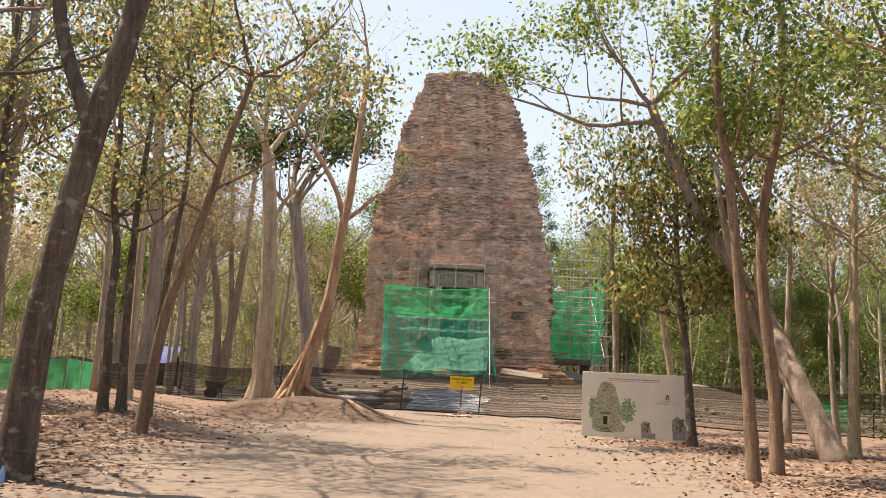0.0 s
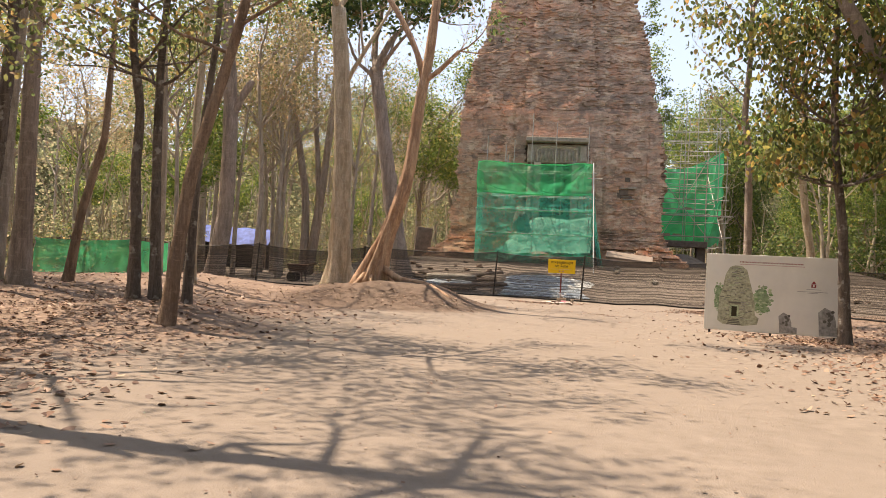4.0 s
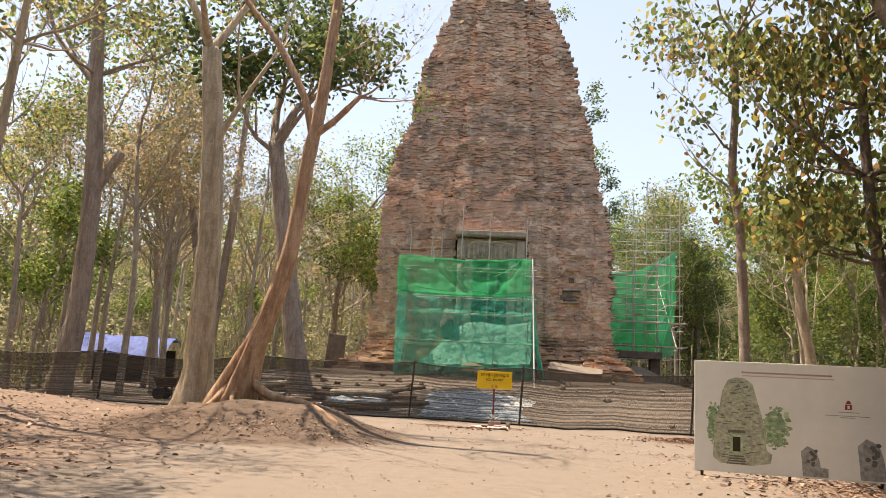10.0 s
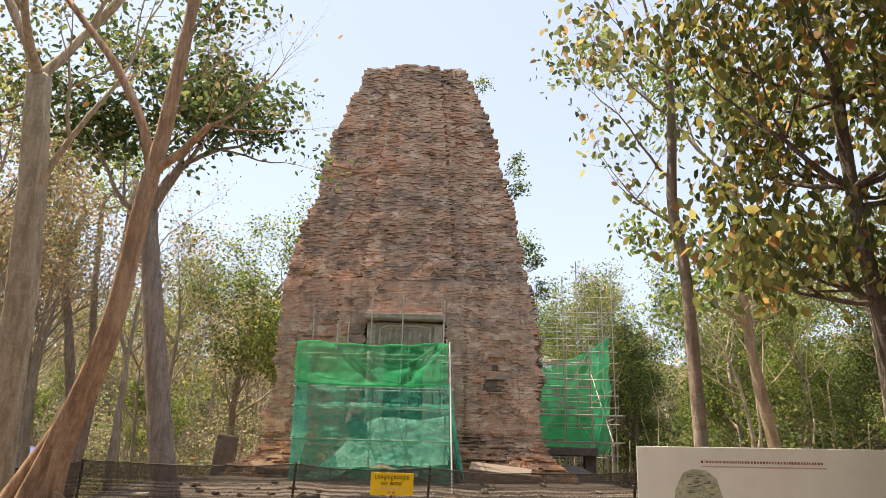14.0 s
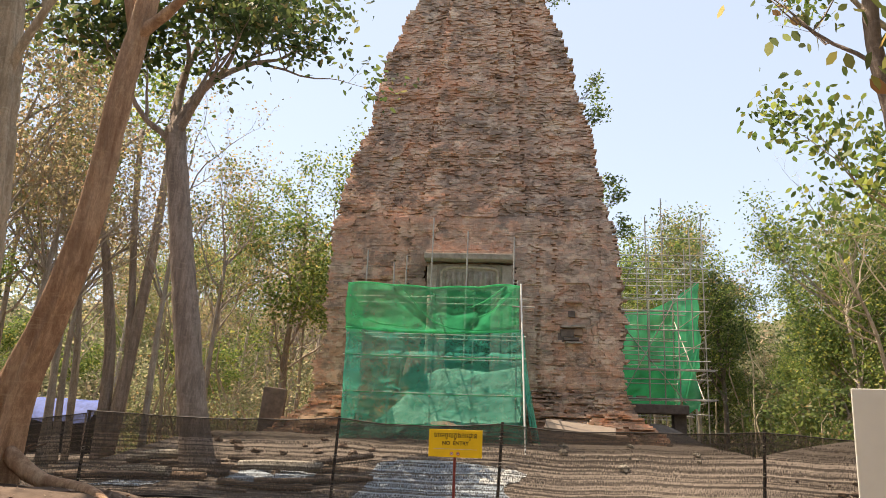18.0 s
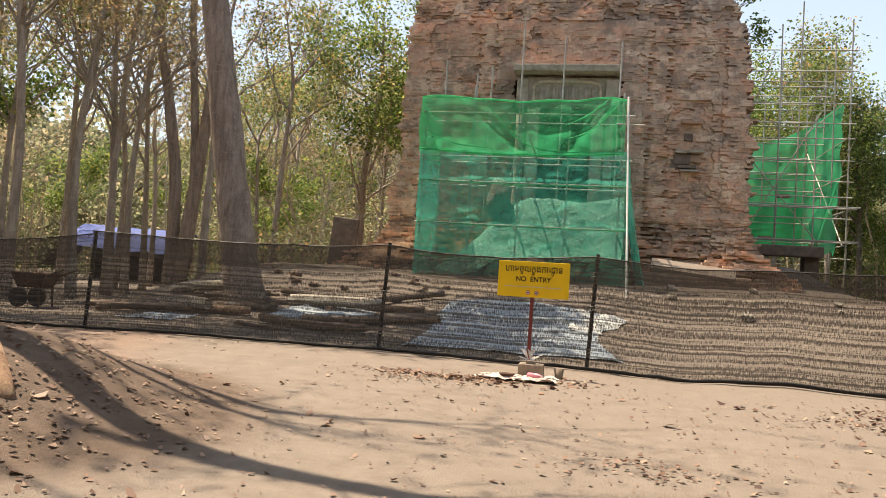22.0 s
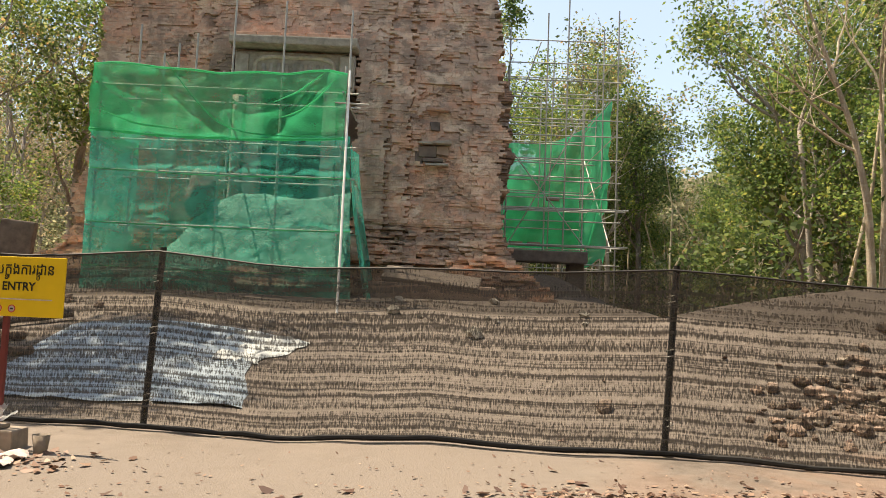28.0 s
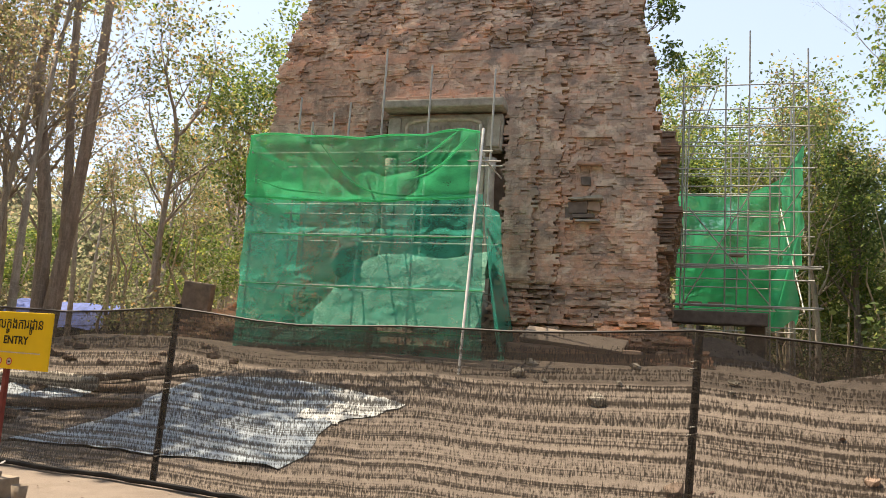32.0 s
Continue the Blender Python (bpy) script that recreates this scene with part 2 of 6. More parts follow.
def mat_shade_net():
    """Black shade cloth: loose woven bands with torn upright gaps."""
    m = Mat("black_shade_net", 0.7, 0, 0.2)
    uv = m.add("ShaderNodeTexCoord").outputs["UV"]
    u, v, _ = m.axes(uv)
    sway = m.maths("MULTIPLY", m.maths("SUBTRACT", m.noise(0.8, 3, 0.5, (1, 0.2, 1), uv), 0.5), 0.035)
    w = m.maths("ADD", v, sway)
    rowc = m.add("ShaderNodeCombineXYZ")
    m.link(u, rowc.inputs[0])
    m.link(w, rowc.inputs[1])
    drift = m.noise(1.0, 3, 0.7, (0.05, 5, 1), rowc.outputs[0])
    wave = m.maths("SINE", m.maths("ADD", m.maths("MULTIPLY", w, 95.0), m.maths("MULTIPLY", drift, 22.0)))
    fineband = m.noise(1.0, 2, 0.7, (0.10, 46, 1), rowc.outputs[0])
    band = m.maths("ADD", m.maths("MULTIPLY", wave, 0.08), m.maths("ADD", m.maths("MULTIPLY", fineband, 0.95), m.maths("MULTIPLY", drift, 0.2)))
    tick = m.noise(1.0, 2, 0.8, (60, 24, 1), rowc.outputs[0])
    hole = m.maths("ADD", band, m.maths("MULTIPLY", tick, 1.15))
    cover = m.add("ShaderNodeMapRange")
    cover.inputs[1].default_value, cover.inputs[2].default_value = 1.03, 1.29
    cover.inputs[3].default_value, cover.inputs[4].default_value = 0.90, 0.22
    m.link(hole, cover.inputs[0])
    top = m.grey(m.maths("ADD", v, sway), 0.735, 0.755)
    fac = m.maths("MAXIMUM", cover.outputs[0], m.maths("MULTIPLY", top, 0.70))
    m.color(m.ramp(tick, [(0.3, (0.03, 0.026, 0.023)), (0.7, (0.11, 0.095, 0.08))]))
    m.see_through(fac)
    return m.m


def mat_drape():
    m = Mat("green_drape", 0.85, 0, 0.2)
    crease = m.noise(3.5, 7, 0.7, (1, 1, 1.8))
    m.color(m.ramp(crease, [(0.35, (0.13, 0.36, 0.27)), (0.5, (0.20, 0.47, 0.36)), (0.65, (0.31, 0.58, 0.46))]))
    return m.bump(m.mix(0.5, crease, m.noise(16, 6, 0.75, (1, 1, 2.0))), 1.0, 0.22).m


M = dict(
    ground=mat_ground(), brick=mat_brick(), brick_piece=mat_brick("single_brick", 0.0, True), brick_side=mat_brick("darker_flank_brick", 0.45), shade=mat_shade_net(),
    net=mat_net("green_net", (0.03, 0.40, 0.17), (0.5, 0.82), (0.05, 0.62, 0.28)),
    net_side=mat_net("side_net_green", (0.03, 0.46, 0.21), (0.62, 0.9), (0.05, 0.64, 0.31)),
    net_teal=mat_net("teal_net", (0.05, 0.40, 0.31), (0.42, 0.70), (0.06, 0.52, 0.40)),
    heap=mat_drape(), far_mass=mat_far_mass(),
    core=mat_plain("brick_core", (0.32, 0.225, 0.17), 0.95, 0, 0.3, 3),
    rubble=mat_plain("brick_rubble", (0.20, 0.145, 0.11), 0.95, 0, 0.4, 7, 0.6),
    stone=mat_plain("sandstone", (0.34, 0.30, 0.245), 0.9, 0, 0.35, 4, 0.5),
    palestone=mat_plain("pale_sandstone", (0.46, 0.40, 0.32), 0.9, 0, 0.28, 5, 0.5),
    brickstone=mat_plain("brick_ledge", (0.42, 0.27, 0.20), 0.95, 0, 0.3, 5, 0.5),
    darkstone=mat_plain("dark_laterite", (0.16, 0.125, 0.105), 0.95, 0, 0.35, 4, 0.5),
    pole=mat_plain("scaffold_pole", (0.42, 0.40, 0.36), 0.55, 0.2, 0.2, 5),
    whitepole=mat_plain("white_pole", (0.75, 0.73, 0.68), 0.5, 0, 0.1, 5),
    post=mat_plain("black_post", (0.025, 0.022, 0.02), 0.6, 0.3, 0.3, 8),
    redpost=mat_plain("maroon_post", (0.16, 0.035, 0.03), 0.5, 0, 0.25, 8),
    yellow=mat_plain("yellow_sign", (0.78, 0.50, 0.02), 0.45, 0, 0.06, 3, 0.03),
    black=mat_plain("black_ink_and_door_dark", (0.03, 0.025, 0.01), 0.5, 0, 0.1, 5, 0),
    redink=mat_plain("red_ink", (0.55, 0.05, 0.04), 0.5, 0, 0.1, 5, 0),
    board=mat_plain("printed_board", (0.73, 0.71, 0.64), 0.5, 0, 0.08, 1.2, 0.03),
    concrete=mat_plain("concrete", (0.27, 0.215, 0.165), 0.9, 0, 0.25, 9, 0.4),
    white=mat_plain("white_cloth", (0.52, 0.42, 0.37), 0.9, 0, 0.25, 12, 0.3),
    tarp=mat_plain("blue_tarp", (0.055, 0.09, 0.28), 0.7, 0, 0.45, 3, 0.3),
    greytarp=mat_plain("grey_tarp", (0.30, 0.34, 0.37), 0.6, 0, 0.25, 2.5, 0.4),
    paletarp=mat_plain("pale_tarp", (0.55, 0.55, 0.52), 0.6, 0, 0.2, 4, 0.4),
    pinkplastic=mat_plain("pink_plastic", (0.55, 0.22, 0.26), 0.25, 0, 0.1, 4, 0),
    blueplastic=mat_plain("blue_plastic", (0.20, 0.40, 0.62), 0.25, 0, 0.1, 4, 0),
    clearplastic=mat_net("clear_plastic", (0.75, 0.75, 0.73), (0.25, 0.6), (0.7, 0.7, 0.7)),
    print_green=mat_plain("print_green", (0.24, 0.33, 0.19), 0.5, 0, 0.45, 9, 0),
    print_leaf=mat_plain("print_leaf", (0.17, 0.28, 0.12), 0.5, 0, 0.45, 20, 0),
    print_pale=mat_plain("print_pale", (0.40, 0.47, 0.30), 0.5, 0, 0.4, 12, 0),
    print_temple=mat_plain("print_temple", (0.38, 0.38, 0.27), 0.5, 0, 0.4, 14, 0),
    print_grey=mat_plain("print_grey", (0.30, 0.29, 0.27), 0.5, 0, 0.4, 12, 0),
    print_dark=mat_plain("print_dark", (0.13, 0.12, 0.10), 0.5, 0, 0.2, 8, 0),
    print_maroon=mat_plain("print_maroon", (0.25, 0.05, 0.05), 0.5, 0, 0.1, 8, 0),
    print_pink=mat_plain("print_pink", (0.55, 0.38, 0.35), 0.5, 0, 0.1, 8, 0),
    rust=mat_plain("rusty_iron", (0.09, 0.05, 0.035), 0.8, 0.4, 0.4, 8),
    bark_dark=mat_bark("bark_dark", (0.10, 0.075, 0.06), (0.28, 0.225, 0.185), (0.21, 0.175, 0.15), 1, (0.38, 0.35, 0.31)),
    bark_brown=mat_bark("bark_brown", (0.20, 0.13, 0.09), (0.46, 0.32, 0.23), (0.36, 0.26, 0.19), 1),
    bark_grey=mat_bark("bark_grey", (0.26, 0.20, 0.165), (0.54, 0.43, 0.36), (0.42, 0.325, 0.265)),
    bark_ash=mat_bark("bark_ash", (0.32, 0.26, 0.215), (0.62, 0.53, 0.445), (0.50, 0.42, 0.35)),
    bark_pale=mat_bark("bark_pale", (0.40, 0.31, 0.215), (0.72, 0.60, 0.45), (0.60, 0.48, 0.35), 0.9),
    bark_red=mat_bark("bark_red", (0.36, 0.20, 0.125), (0.70, 0.46, 0.30), (0.62, 0.47, 0.34), 0.9),
    leaf=mat_leaf("leaves_mixed", [(0.0, (0.09, 0.115, 0.048)), (0.35, (0.165, 0.205, 0.075)), (0.62, (0.27, 0.295, 0.115)),
                                   (0.82, (0.39, 0.335, 0.135)), (0.93, (0.46, 0.28, 0.115)), (1.0, (0.28, 0.16, 0.08))], 0.66),
    leaf_green=mat_leaf("leaves_green", [(0.0, (0.07, 0.12, 0.035)), (0.5, (0.155, 0.225, 0.058)), (0.85, (0.28, 0.33, 0.08)), (1.0, (0.46, 0.41, 0.10))], 0.6),
    leaf_rust=mat_leaf("leaves_rust", [(0.0, (0.06, 0.08, 0.03)), (0.4, (0.14, 0.165, 0.053)), (0.72, (0.245, 0.24, 0.075)), (0.87, (0.40, 0.34, 0.10)), (0.95, (0.46, 0.24, 0.09)), (1.0, (0.25, 0.12, 0.06))], 0.68),
    leaf_dry=mat_leaf("leaves_dry", [(0.0, (0.20, 0.175, 0.10)), (0.4, (0.36, 0.31, 0.18)), (0.75, (0.50, 0.39, 0.23)), (1.0, (0.50, 0.29, 0.17))]),
    leaf_crown=mat_leaf("leaves_crown", [(0.0, (0.04, 0.07, 0.022)), (0.5, (0.095, 0.14, 0.045)), (0.88, (0.19, 0.22, 0.075)), (1.0, (0.30, 0.19, 0.08))]),
    leaf_dark=mat_leaf("leaves_dark", [(0.0, (0.055, 0.085, 0.032)), (0.6, (0.115, 0.165, 0.052)), (1.0, (0.23, 0.26, 0.08))]),
    # dry-forest leaf tones, paled and greyed to put distance haze into the colour
    leaf_far=mat_leaf("leaves_far_hazed", [(0.0, (0.17, 0.185, 0.10)), (0.5, (0.27, 0.28, 0.155)), (0.8, (0.40, 0.355, 0.21)), (1.0, (0.46, 0.34, 0.225))], 0.66),
    litter=mat_leaf("fallen_leaves", [(0.0, (0.085, 0.045, 0.032)), (0.5, (0.19, 0.105, 0.07)), (0.85, (0.30, 0.19, 0.13)), (1.0, (0.38, 0.28, 0.20))], 0.1),
)


# ---- building blocks ----
def mesh_ob(name, verts, faces, material, parent=None, label="", smooth=False, uvs=None):
    me = bpy.data.meshes.new(name)
    me.from_pydata([tuple(v) for v in verts], [], [tuple(f) for f in faces])
    if smooth:
        me.polygons.foreach_set("use_smooth", [True] * len(me.polygons))
    if uvs is not None:
        lay = me.uv_layers.new(name="UVMap")
        idx = np.empty(len(me.loops), dtype=np.int32)
        me.loops.foreach_get("vertex_index", idx)
        lay.data.foreach_set("uv", np.asarray(uvs, float)[idx].ravel())
    me.materials.append(M[material] if isinstance(material, str) else material)
    me.update()
    ob = new(name, me)
    if parent is not None:
        ob.parent = parent
    if label:
        ob["label"] = label
    return ob


def part(name, bm, material, parent=None, label="", smooth=False):
    me = bpy.data.meshes.new(name)
    bmesh.ops.recalc_face_normals(bm, faces=bm.faces)
    bm.to_mesh(me)
    bm.free()
    if smooth:
        me.polygons.foreach_set("use_smooth", [True] * len(me.polygons))
    me.materials.append(M[material] if isinstance(material, str) else material)
    ob = new(name, me)
    if parent is not None:
        ob.parent = parent
    if label:
        ob["label"] = label
    return ob


def thing(name, label, category, at=(0, 0, 0), group="", kind=""):
    ob = new(name)
    ob.location = at
    ob.empty_display_size = 0.2
    return tagged(ob, label, category, group, kind)


def box(bm, cx, cy, cz, sx, sy, sz, bevel=0.0, m=None, jit=0.0, rnd=random):
    g = bmesh.ops.create_cube(bm, size=1.0)
    vs = g["verts"]
    for v in vs:
        v.co = Vector((v.co.x * sx, v.co.y * sy, v.co.z * sz))
        if jit:
            v.co += Vector((rnd.uniform(-jit, jit), rnd.uniform(-jit, jit), rnd.uniform(-jit, jit)))
        if m is not None:
            v.co = m @ v.co
        v.co += Vector((cx, cy, cz))
    if bevel:
        es = list({e for v in vs for e in v.link_edges})
        bmesh.ops.bevel(bm, geom=es, offset=bevel, segments=2, affect="EDGES", profile=0.6)
    return bm


def ring_tube(points, radii, sides=10, wob=0.0, rnd=None, cap=True, flute=None):
    """Vertices and faces of a tapered tube along points."""
    pts = [Vector(p) for p in points]
    verts, faces = [], []
    up = Vector((0.31, 0.95, 0.05))
    for i, p in enumerate(pts):
        d = (pts[min(i + 1, len(pts) - 1)] - pts[max(i - 1, 0)]).normalized()
        a = d.cross(up)
        if a.length < 0.05:
            a = d.cross(Vector((1, 0, 0)))
        a.normalize()
        b = d.cross(a).normalized()
        for k in range(sides):
            th = 2 * math.pi * k / sides
            r = radii[i]
            if wob and rnd:
                r *= 1 + rnd.uniform(-wob, wob)
            if flute:
                r *= flute(i, th)
            verts.append(p + a * (r * math.cos(th)) + b * (r * math.sin(th)))
    n = len(pts)
    for i in range(n - 1):
        for k in range(sides):
            k2 = (k + 1) % sides
            faces.append((i * sides + k, i * sides + k2, (i + 1) * sides + k2, (i + 1) * sides + k))
    if cap:
        faces.append(tuple(range(sides - 1, -1, -1)))
        faces.append(tuple((n - 1) * sides + k for k in range(sides)))
    return verts, faces


def join(chunks):
    verts, faces = [], []
    for v, f in chunks:
        o = len(verts)
        verts += v
        faces += [tuple(i + o for i in q) for q in f]
    return verts, faces


def rod(name, a, b, r, material, parent=None, sides=8, label=""):
    v, f = ring_tube([a, b], [r, r], sides)
    return mesh_ob(name, v, f, material, parent, label)


def curve_pts(pts, n):
    """A smooth line through points."""
    p = np.array(pts, float)
    s = np.r_[0, np.cumsum(np.linalg.norm(np.diff(p, axis=0), axis=1))]
    q = np.linspace(0, s[-1], n)
    lin = np.stack([np.interp(q, s, p[:, k]) for k in range(3)], 1)
    for _ in range(2):
        lin[1:-1] = 0.25 * lin[:-2] + 0.5 * lin[1:-1] + 0.25 * lin[2:]
    return [Vector(v) for v in lin]


def smooth01(a, b, x):
    s = min(1.0, max(0.0, (x - a) / (b - a)))
    return s * s * (3 - 2 * s)


def hill(x, y, cx, cy, rx, ry, h):
    d = ((x - cx) / rx) ** 2 + ((y - cy) / ry) ** 2
    return h * math.exp(-d * 1.6)


def gz(x, y):
    """Height of the ground."""
    z = -0.03 + 0.22 * smooth01(-8, 1, y)
    z += hill(x, y, -5.8, -6.1, 2.9, 2.5, 0.75) + hill(x, y, -3.7, -6.2, 1.6, 2.2, 0.36) + 0.05 * noise.noise((x * 1.3, y * 1.3, 5.0)) * hill(x, y, -5.7, -6.1, 3.4, 3.0, 1.6) + hill(x, y, -7.9, -4.2, 1.5, 1.4, 0.35)
    z += hill(x, y, -12.5, -6, 4.5, 5, 0.28)
    z += 0.4 * smooth01(-8, -14, x) * smooth01(2, -6, y) + hill(x, y, -8.2, -17.4, 2.2, 3.0, 0.45)
    z += 0.25 * smooth01(7, 12, x) * smooth01(-10, -20, y)
    z += hill(x, y, -0.5, 7.4, 4.5, 3.2, 0.85) + hill(x, y, 10.5, 5.6, 4.6, 3.0, 0.95) + hill(x, y, 12.4, 6.0, 3.6, 3.4, 1.0) + hill(x, y, 9.1, 6.1, 2.9, 2.8, 0.42) + hill(x, y, 7.4, 6.2, 2.2, 2.6, 0.45) + hill(x, y, 16.5, 4.6, 4.6, 3.0, 1.05) + hill(x, y, 23, 4.0, 5.5, 3.2, 1.0) + hill(x, y, -7.5, 7.6, 5.0, 3.0, 0.6)
    z += hill(x, y, 7.3, 18.2, 2.2, 2.6, 1.0)
    z += 1.65 * smooth01(6, 13.5, y) * smooth01(15, 9, abs(x + 0.5))
    z += 0.05 * noise.noise((x * 0.5, y * 0.5, 0.3)) + 0.02 * noise.noise((x * 2.1, y * 2.1, 1.7))
    return z


# ---- ground: one sheet to the horizon ----
def build_ground():
    xs = np.unique(np.r_[np.linspace(-420, -40, 12), np.linspace(-40, -16, 25), np.linspace(-16, 14, 101), np.linspace(14, 40, 27), np.linspace(40, 420, 12)])
    ys = np.unique(np.r_[np.linspace(-420, -60, 10), np.linspace(-60, -38, 20), np.linspace(-38, 6, 148), np.linspace(6, 40, 35), np.linspace(40, 420, 12)])
    verts = [(x, y, gz(x, y)) for y in ys for x in xs]
    nx = len(xs)
    faces = [(j * nx + i, j * nx + i + 1, (j + 1) * nx + i + 1, (j + 1) * nx + i) for j in range(len(ys) - 1) for i in range(nx - 1)]
    g = mesh_ob("ground", verts, faces, "ground", smooth=True)
    tagged(g, "bare sandy earth with reddish leaf-strewn edges", "ground", kind="structure")


build_ground()

# ---- the brick tower ----
SIL = [  # height, left edge, right edge, front, of the tower's brickwork
    (0.0, -9.6, 8.6, 13.2), (1.2, -8.9, 7.9, 13.9), (2.3, -7.7, 7.0, 14.7), (3.0, -6.85, 6.2, 15.5), (3.9, -6.75, 5.8, 16.2), (4.8, -6.8, 5.75, 16.28), (5.3, -6.5, 5.72, 16.3), (6.0, -6.45, 5.7, 16.35),
    (8.0, -6.48, 5.68, 16.45), (9.6, -6.48, 5.6, 16.55), (10.9, -6.47, 5.4, 16.75), (11.9, -6.4, 5.1, 17.0), (13.2, -6.15, 4.95, 17.35),
    (14.6, -5.85, 4.75, 17.6), (16.0, -5.35, 4.4, 17.75), (17.7, -5.15, 4.0, 17.95), (19.4, -4.8, 3.62, 18.1), (21.2, -4.15, 3.1, 18.3), (23.9, -3.2, 1.95, 18.5),
]


def tower_at(z):
    zs = [s[0] for s in SIL]
    return [float(np.interp(z, zs, [s[k] for s in SIL])) for k in (1, 2, 3)]


def relief(x, z):
    """How far the front stands proud of its plane: pilasters, door bay, ledges."""
    c = x + 0.5
    r = 0.0
    if z < 11.2:
        r += 0.34 if abs(c) < 2.75 else 0.0
        r += 0.18 if 2.75 <= abs(c) < 3.4 else 0.0
        r += 0.09 if abs(c) > 5.3 else 0.0
        if 3.7 < abs(c) < 4.95 and 4.9 < z < 8.4:
            r -= 0.10
    else:
        k = (z - 11.4) / 12.5
        r += 0.30 if abs(c + 0.1) < 2.3 * (1 - 0.45 * k) else 0.0
        r += 0.14 if abs(c + 0.1) < 1.15 * (1 - 0.4 * k) else 0.0
        r -= 0.12 if 0.62 < abs(c) / (5.3 - 3.0 * k) < 0.72 else 0.0
    for zl, h, d in ((4.2, 0.22, 0.14), (10.9, 0.5, 0.14), (11.9, 0.3, 0.2), (14.5, 0.4, 0.16), (17.5, 0.35, 0.14), (20.0, 0.3, 0.1)):
        r += d * math.exp(-((z - zl) / h) ** 2)
    return r


def worn(x, z, k, rnd):
    """Weathering of the face: smooth below the cornice, ragged above it, tumbled at the foot."""
    big = noise.noise((x * 0.55, z * 0.8, 3.1 + k))
    mid = noise.noise((x * 1.7, z * 2.6, 9.0 + k))
    hole = max(0.0, noise.noise((x * 0.9, z * 1.3, 21.0 + k)) - 0.2)
    course = noise.noise((x * 0.25, z * 7.0, 31.0 + k))
    if z < 3.9:
        s = smooth01(3.9, 3.2, z)
        ledge = math.floor((course + 0.5) * 5) / 5 - 0.5
        d = 0.20 * big + 0.14 * mid + 0.5 * s * ledge - 0.35 * hole
        j, miss = 0.06, 0.26
    elif z < 11.2:
        chunk = noise.noise((x * 1.9, z * 3.4, 43.0 + k))
        d = 0.07 * big + 0.035 * mid - (0.055 if chunk > 0.34 else 0.0) - 0.30 * max(0.0, hole - 0.06) + 0.01 * course
        j, miss = 0.004, 0.055
    else:
        chunk = noise.noise((x * 2.6, z * 4.5, 41.0 + k))
        d = 0.15 * big + 0.08 * mid - 0.42 * hole + 0.03 * course + (0.07 if chunk > 0.22 else (-0.06 if chunk < -0.28 else 0.0))
        j, miss = 0.02, 0.10
    d += rnd.uniform(-j, j)
    if rnd.random() < miss:
        d -= rnd.uniform(0.02, 0.07 if 3.9 < z < 11.2 else 0.12)
    return d


def tower_brick_rows(rnd):
    """Yields the block of each brick: centre, size, turn (0 front, 1 side)."""
    z = 0.4
    while z < 23.9:
        h = 0.074 + rnd.uniform(-0.009, 0.009)
        xl, xr, yf = tower_at(z)
        rag = 1.0 if z > 4.5 else 0.4
        xl += rag * (0.22 * noise.noise((z * 0.9, 3.0, 1)) + 0.16 * noise.noise((z * 2.7, 8.0, 2)) + rnd.uniform(-0.05, 0.07))
        xr += rag * (0.22 * noise.noise((z * 0.8, 13.0, 1)) + 0.16 * noise.noise((z * 2.4, 18.0, 2)) - rnd.uniform(-0.05, 0.07))
        x = xl - rnd.uniform(0, 0.16)
        while x < xr:
            w = rnd.uniform(0.13, 0.31)
            d = relief(x, z) + worn(x, z, 0.0, rnd)
            if z < 3.9:
                step = 0.34 * math.floor((z + 0.3 * noise.noise((x * 0.7, 1.0, 2.0)) + 0.08 * noise.noise((x * 3.1, 4.0, 2.0))) / 0.34)
                d -= tower_at(max(0.0, step + 0.17))[2] - yf
            if z > 22.9 and noise.noise((x * 1.1, 4.0, 0)) > (23.9 - z):
                x += w
                continue
            if not (-2.35 < x + w / 2 < 1.38 and 2.0 < z < 9.1):
                yield (x + w / 2, yf - d + 0.25, z, w - 0.004, 0.5, h - 0.002, 0)
            x += w
        for s, xe in ((-1, xl), (1, xr)):
            y = yf + 0.2
            while y < yf + (11.0 if s > 0 else 3.0):
                w = rnd.uniform(0.2, 0.36)
                d = worn(y, z, 7.3 * s, rnd)
                if z < 9.5 and 19.5 < y < 26.5:
                    d += 0.3 + (0.3 if 5.5 < z < 9.5 else 0)
                elif z < 11 and 18.2 < y <= 19.5:
                    d -= 0.45
                yield (xe + s * (d - 0.35), y + w / 2, z, 0.7, w - 0.005, h - 0.006, 1)
                y += w
        z += h


def in_picked(b):
    """The stretch of wall whose bricks are single pieces."""
    return b[6] == 0 and 2.75 < b[0] < 5.4 and 4.3 < b[2] < 7.0


def block(cx, cy, cz, sx, sy, sz, rnd, j=0.006):
    return [(cx + a * sx / 2 + rnd.uniform(-j, j), cy + b * sy / 2 + rnd.uniform(-j, j), cz + c * sz / 2 + rnd.uniform(-j, j))
            for a in (-1, 1) for b in (-1, 1) for c in (-1, 1)]


BOXF = [(0, 1, 3, 2), (4, 6, 7, 5), (0, 4, 5, 1), (2, 3, 7, 6), (0, 2, 6, 4), (1, 5, 7, 3)]
tower = thing("brick_temple_tower", "tall ruined tower of weathered reddish-brown brick", "temple tower", (-0.5, 16.0, 0.0))
tower_bricks = []


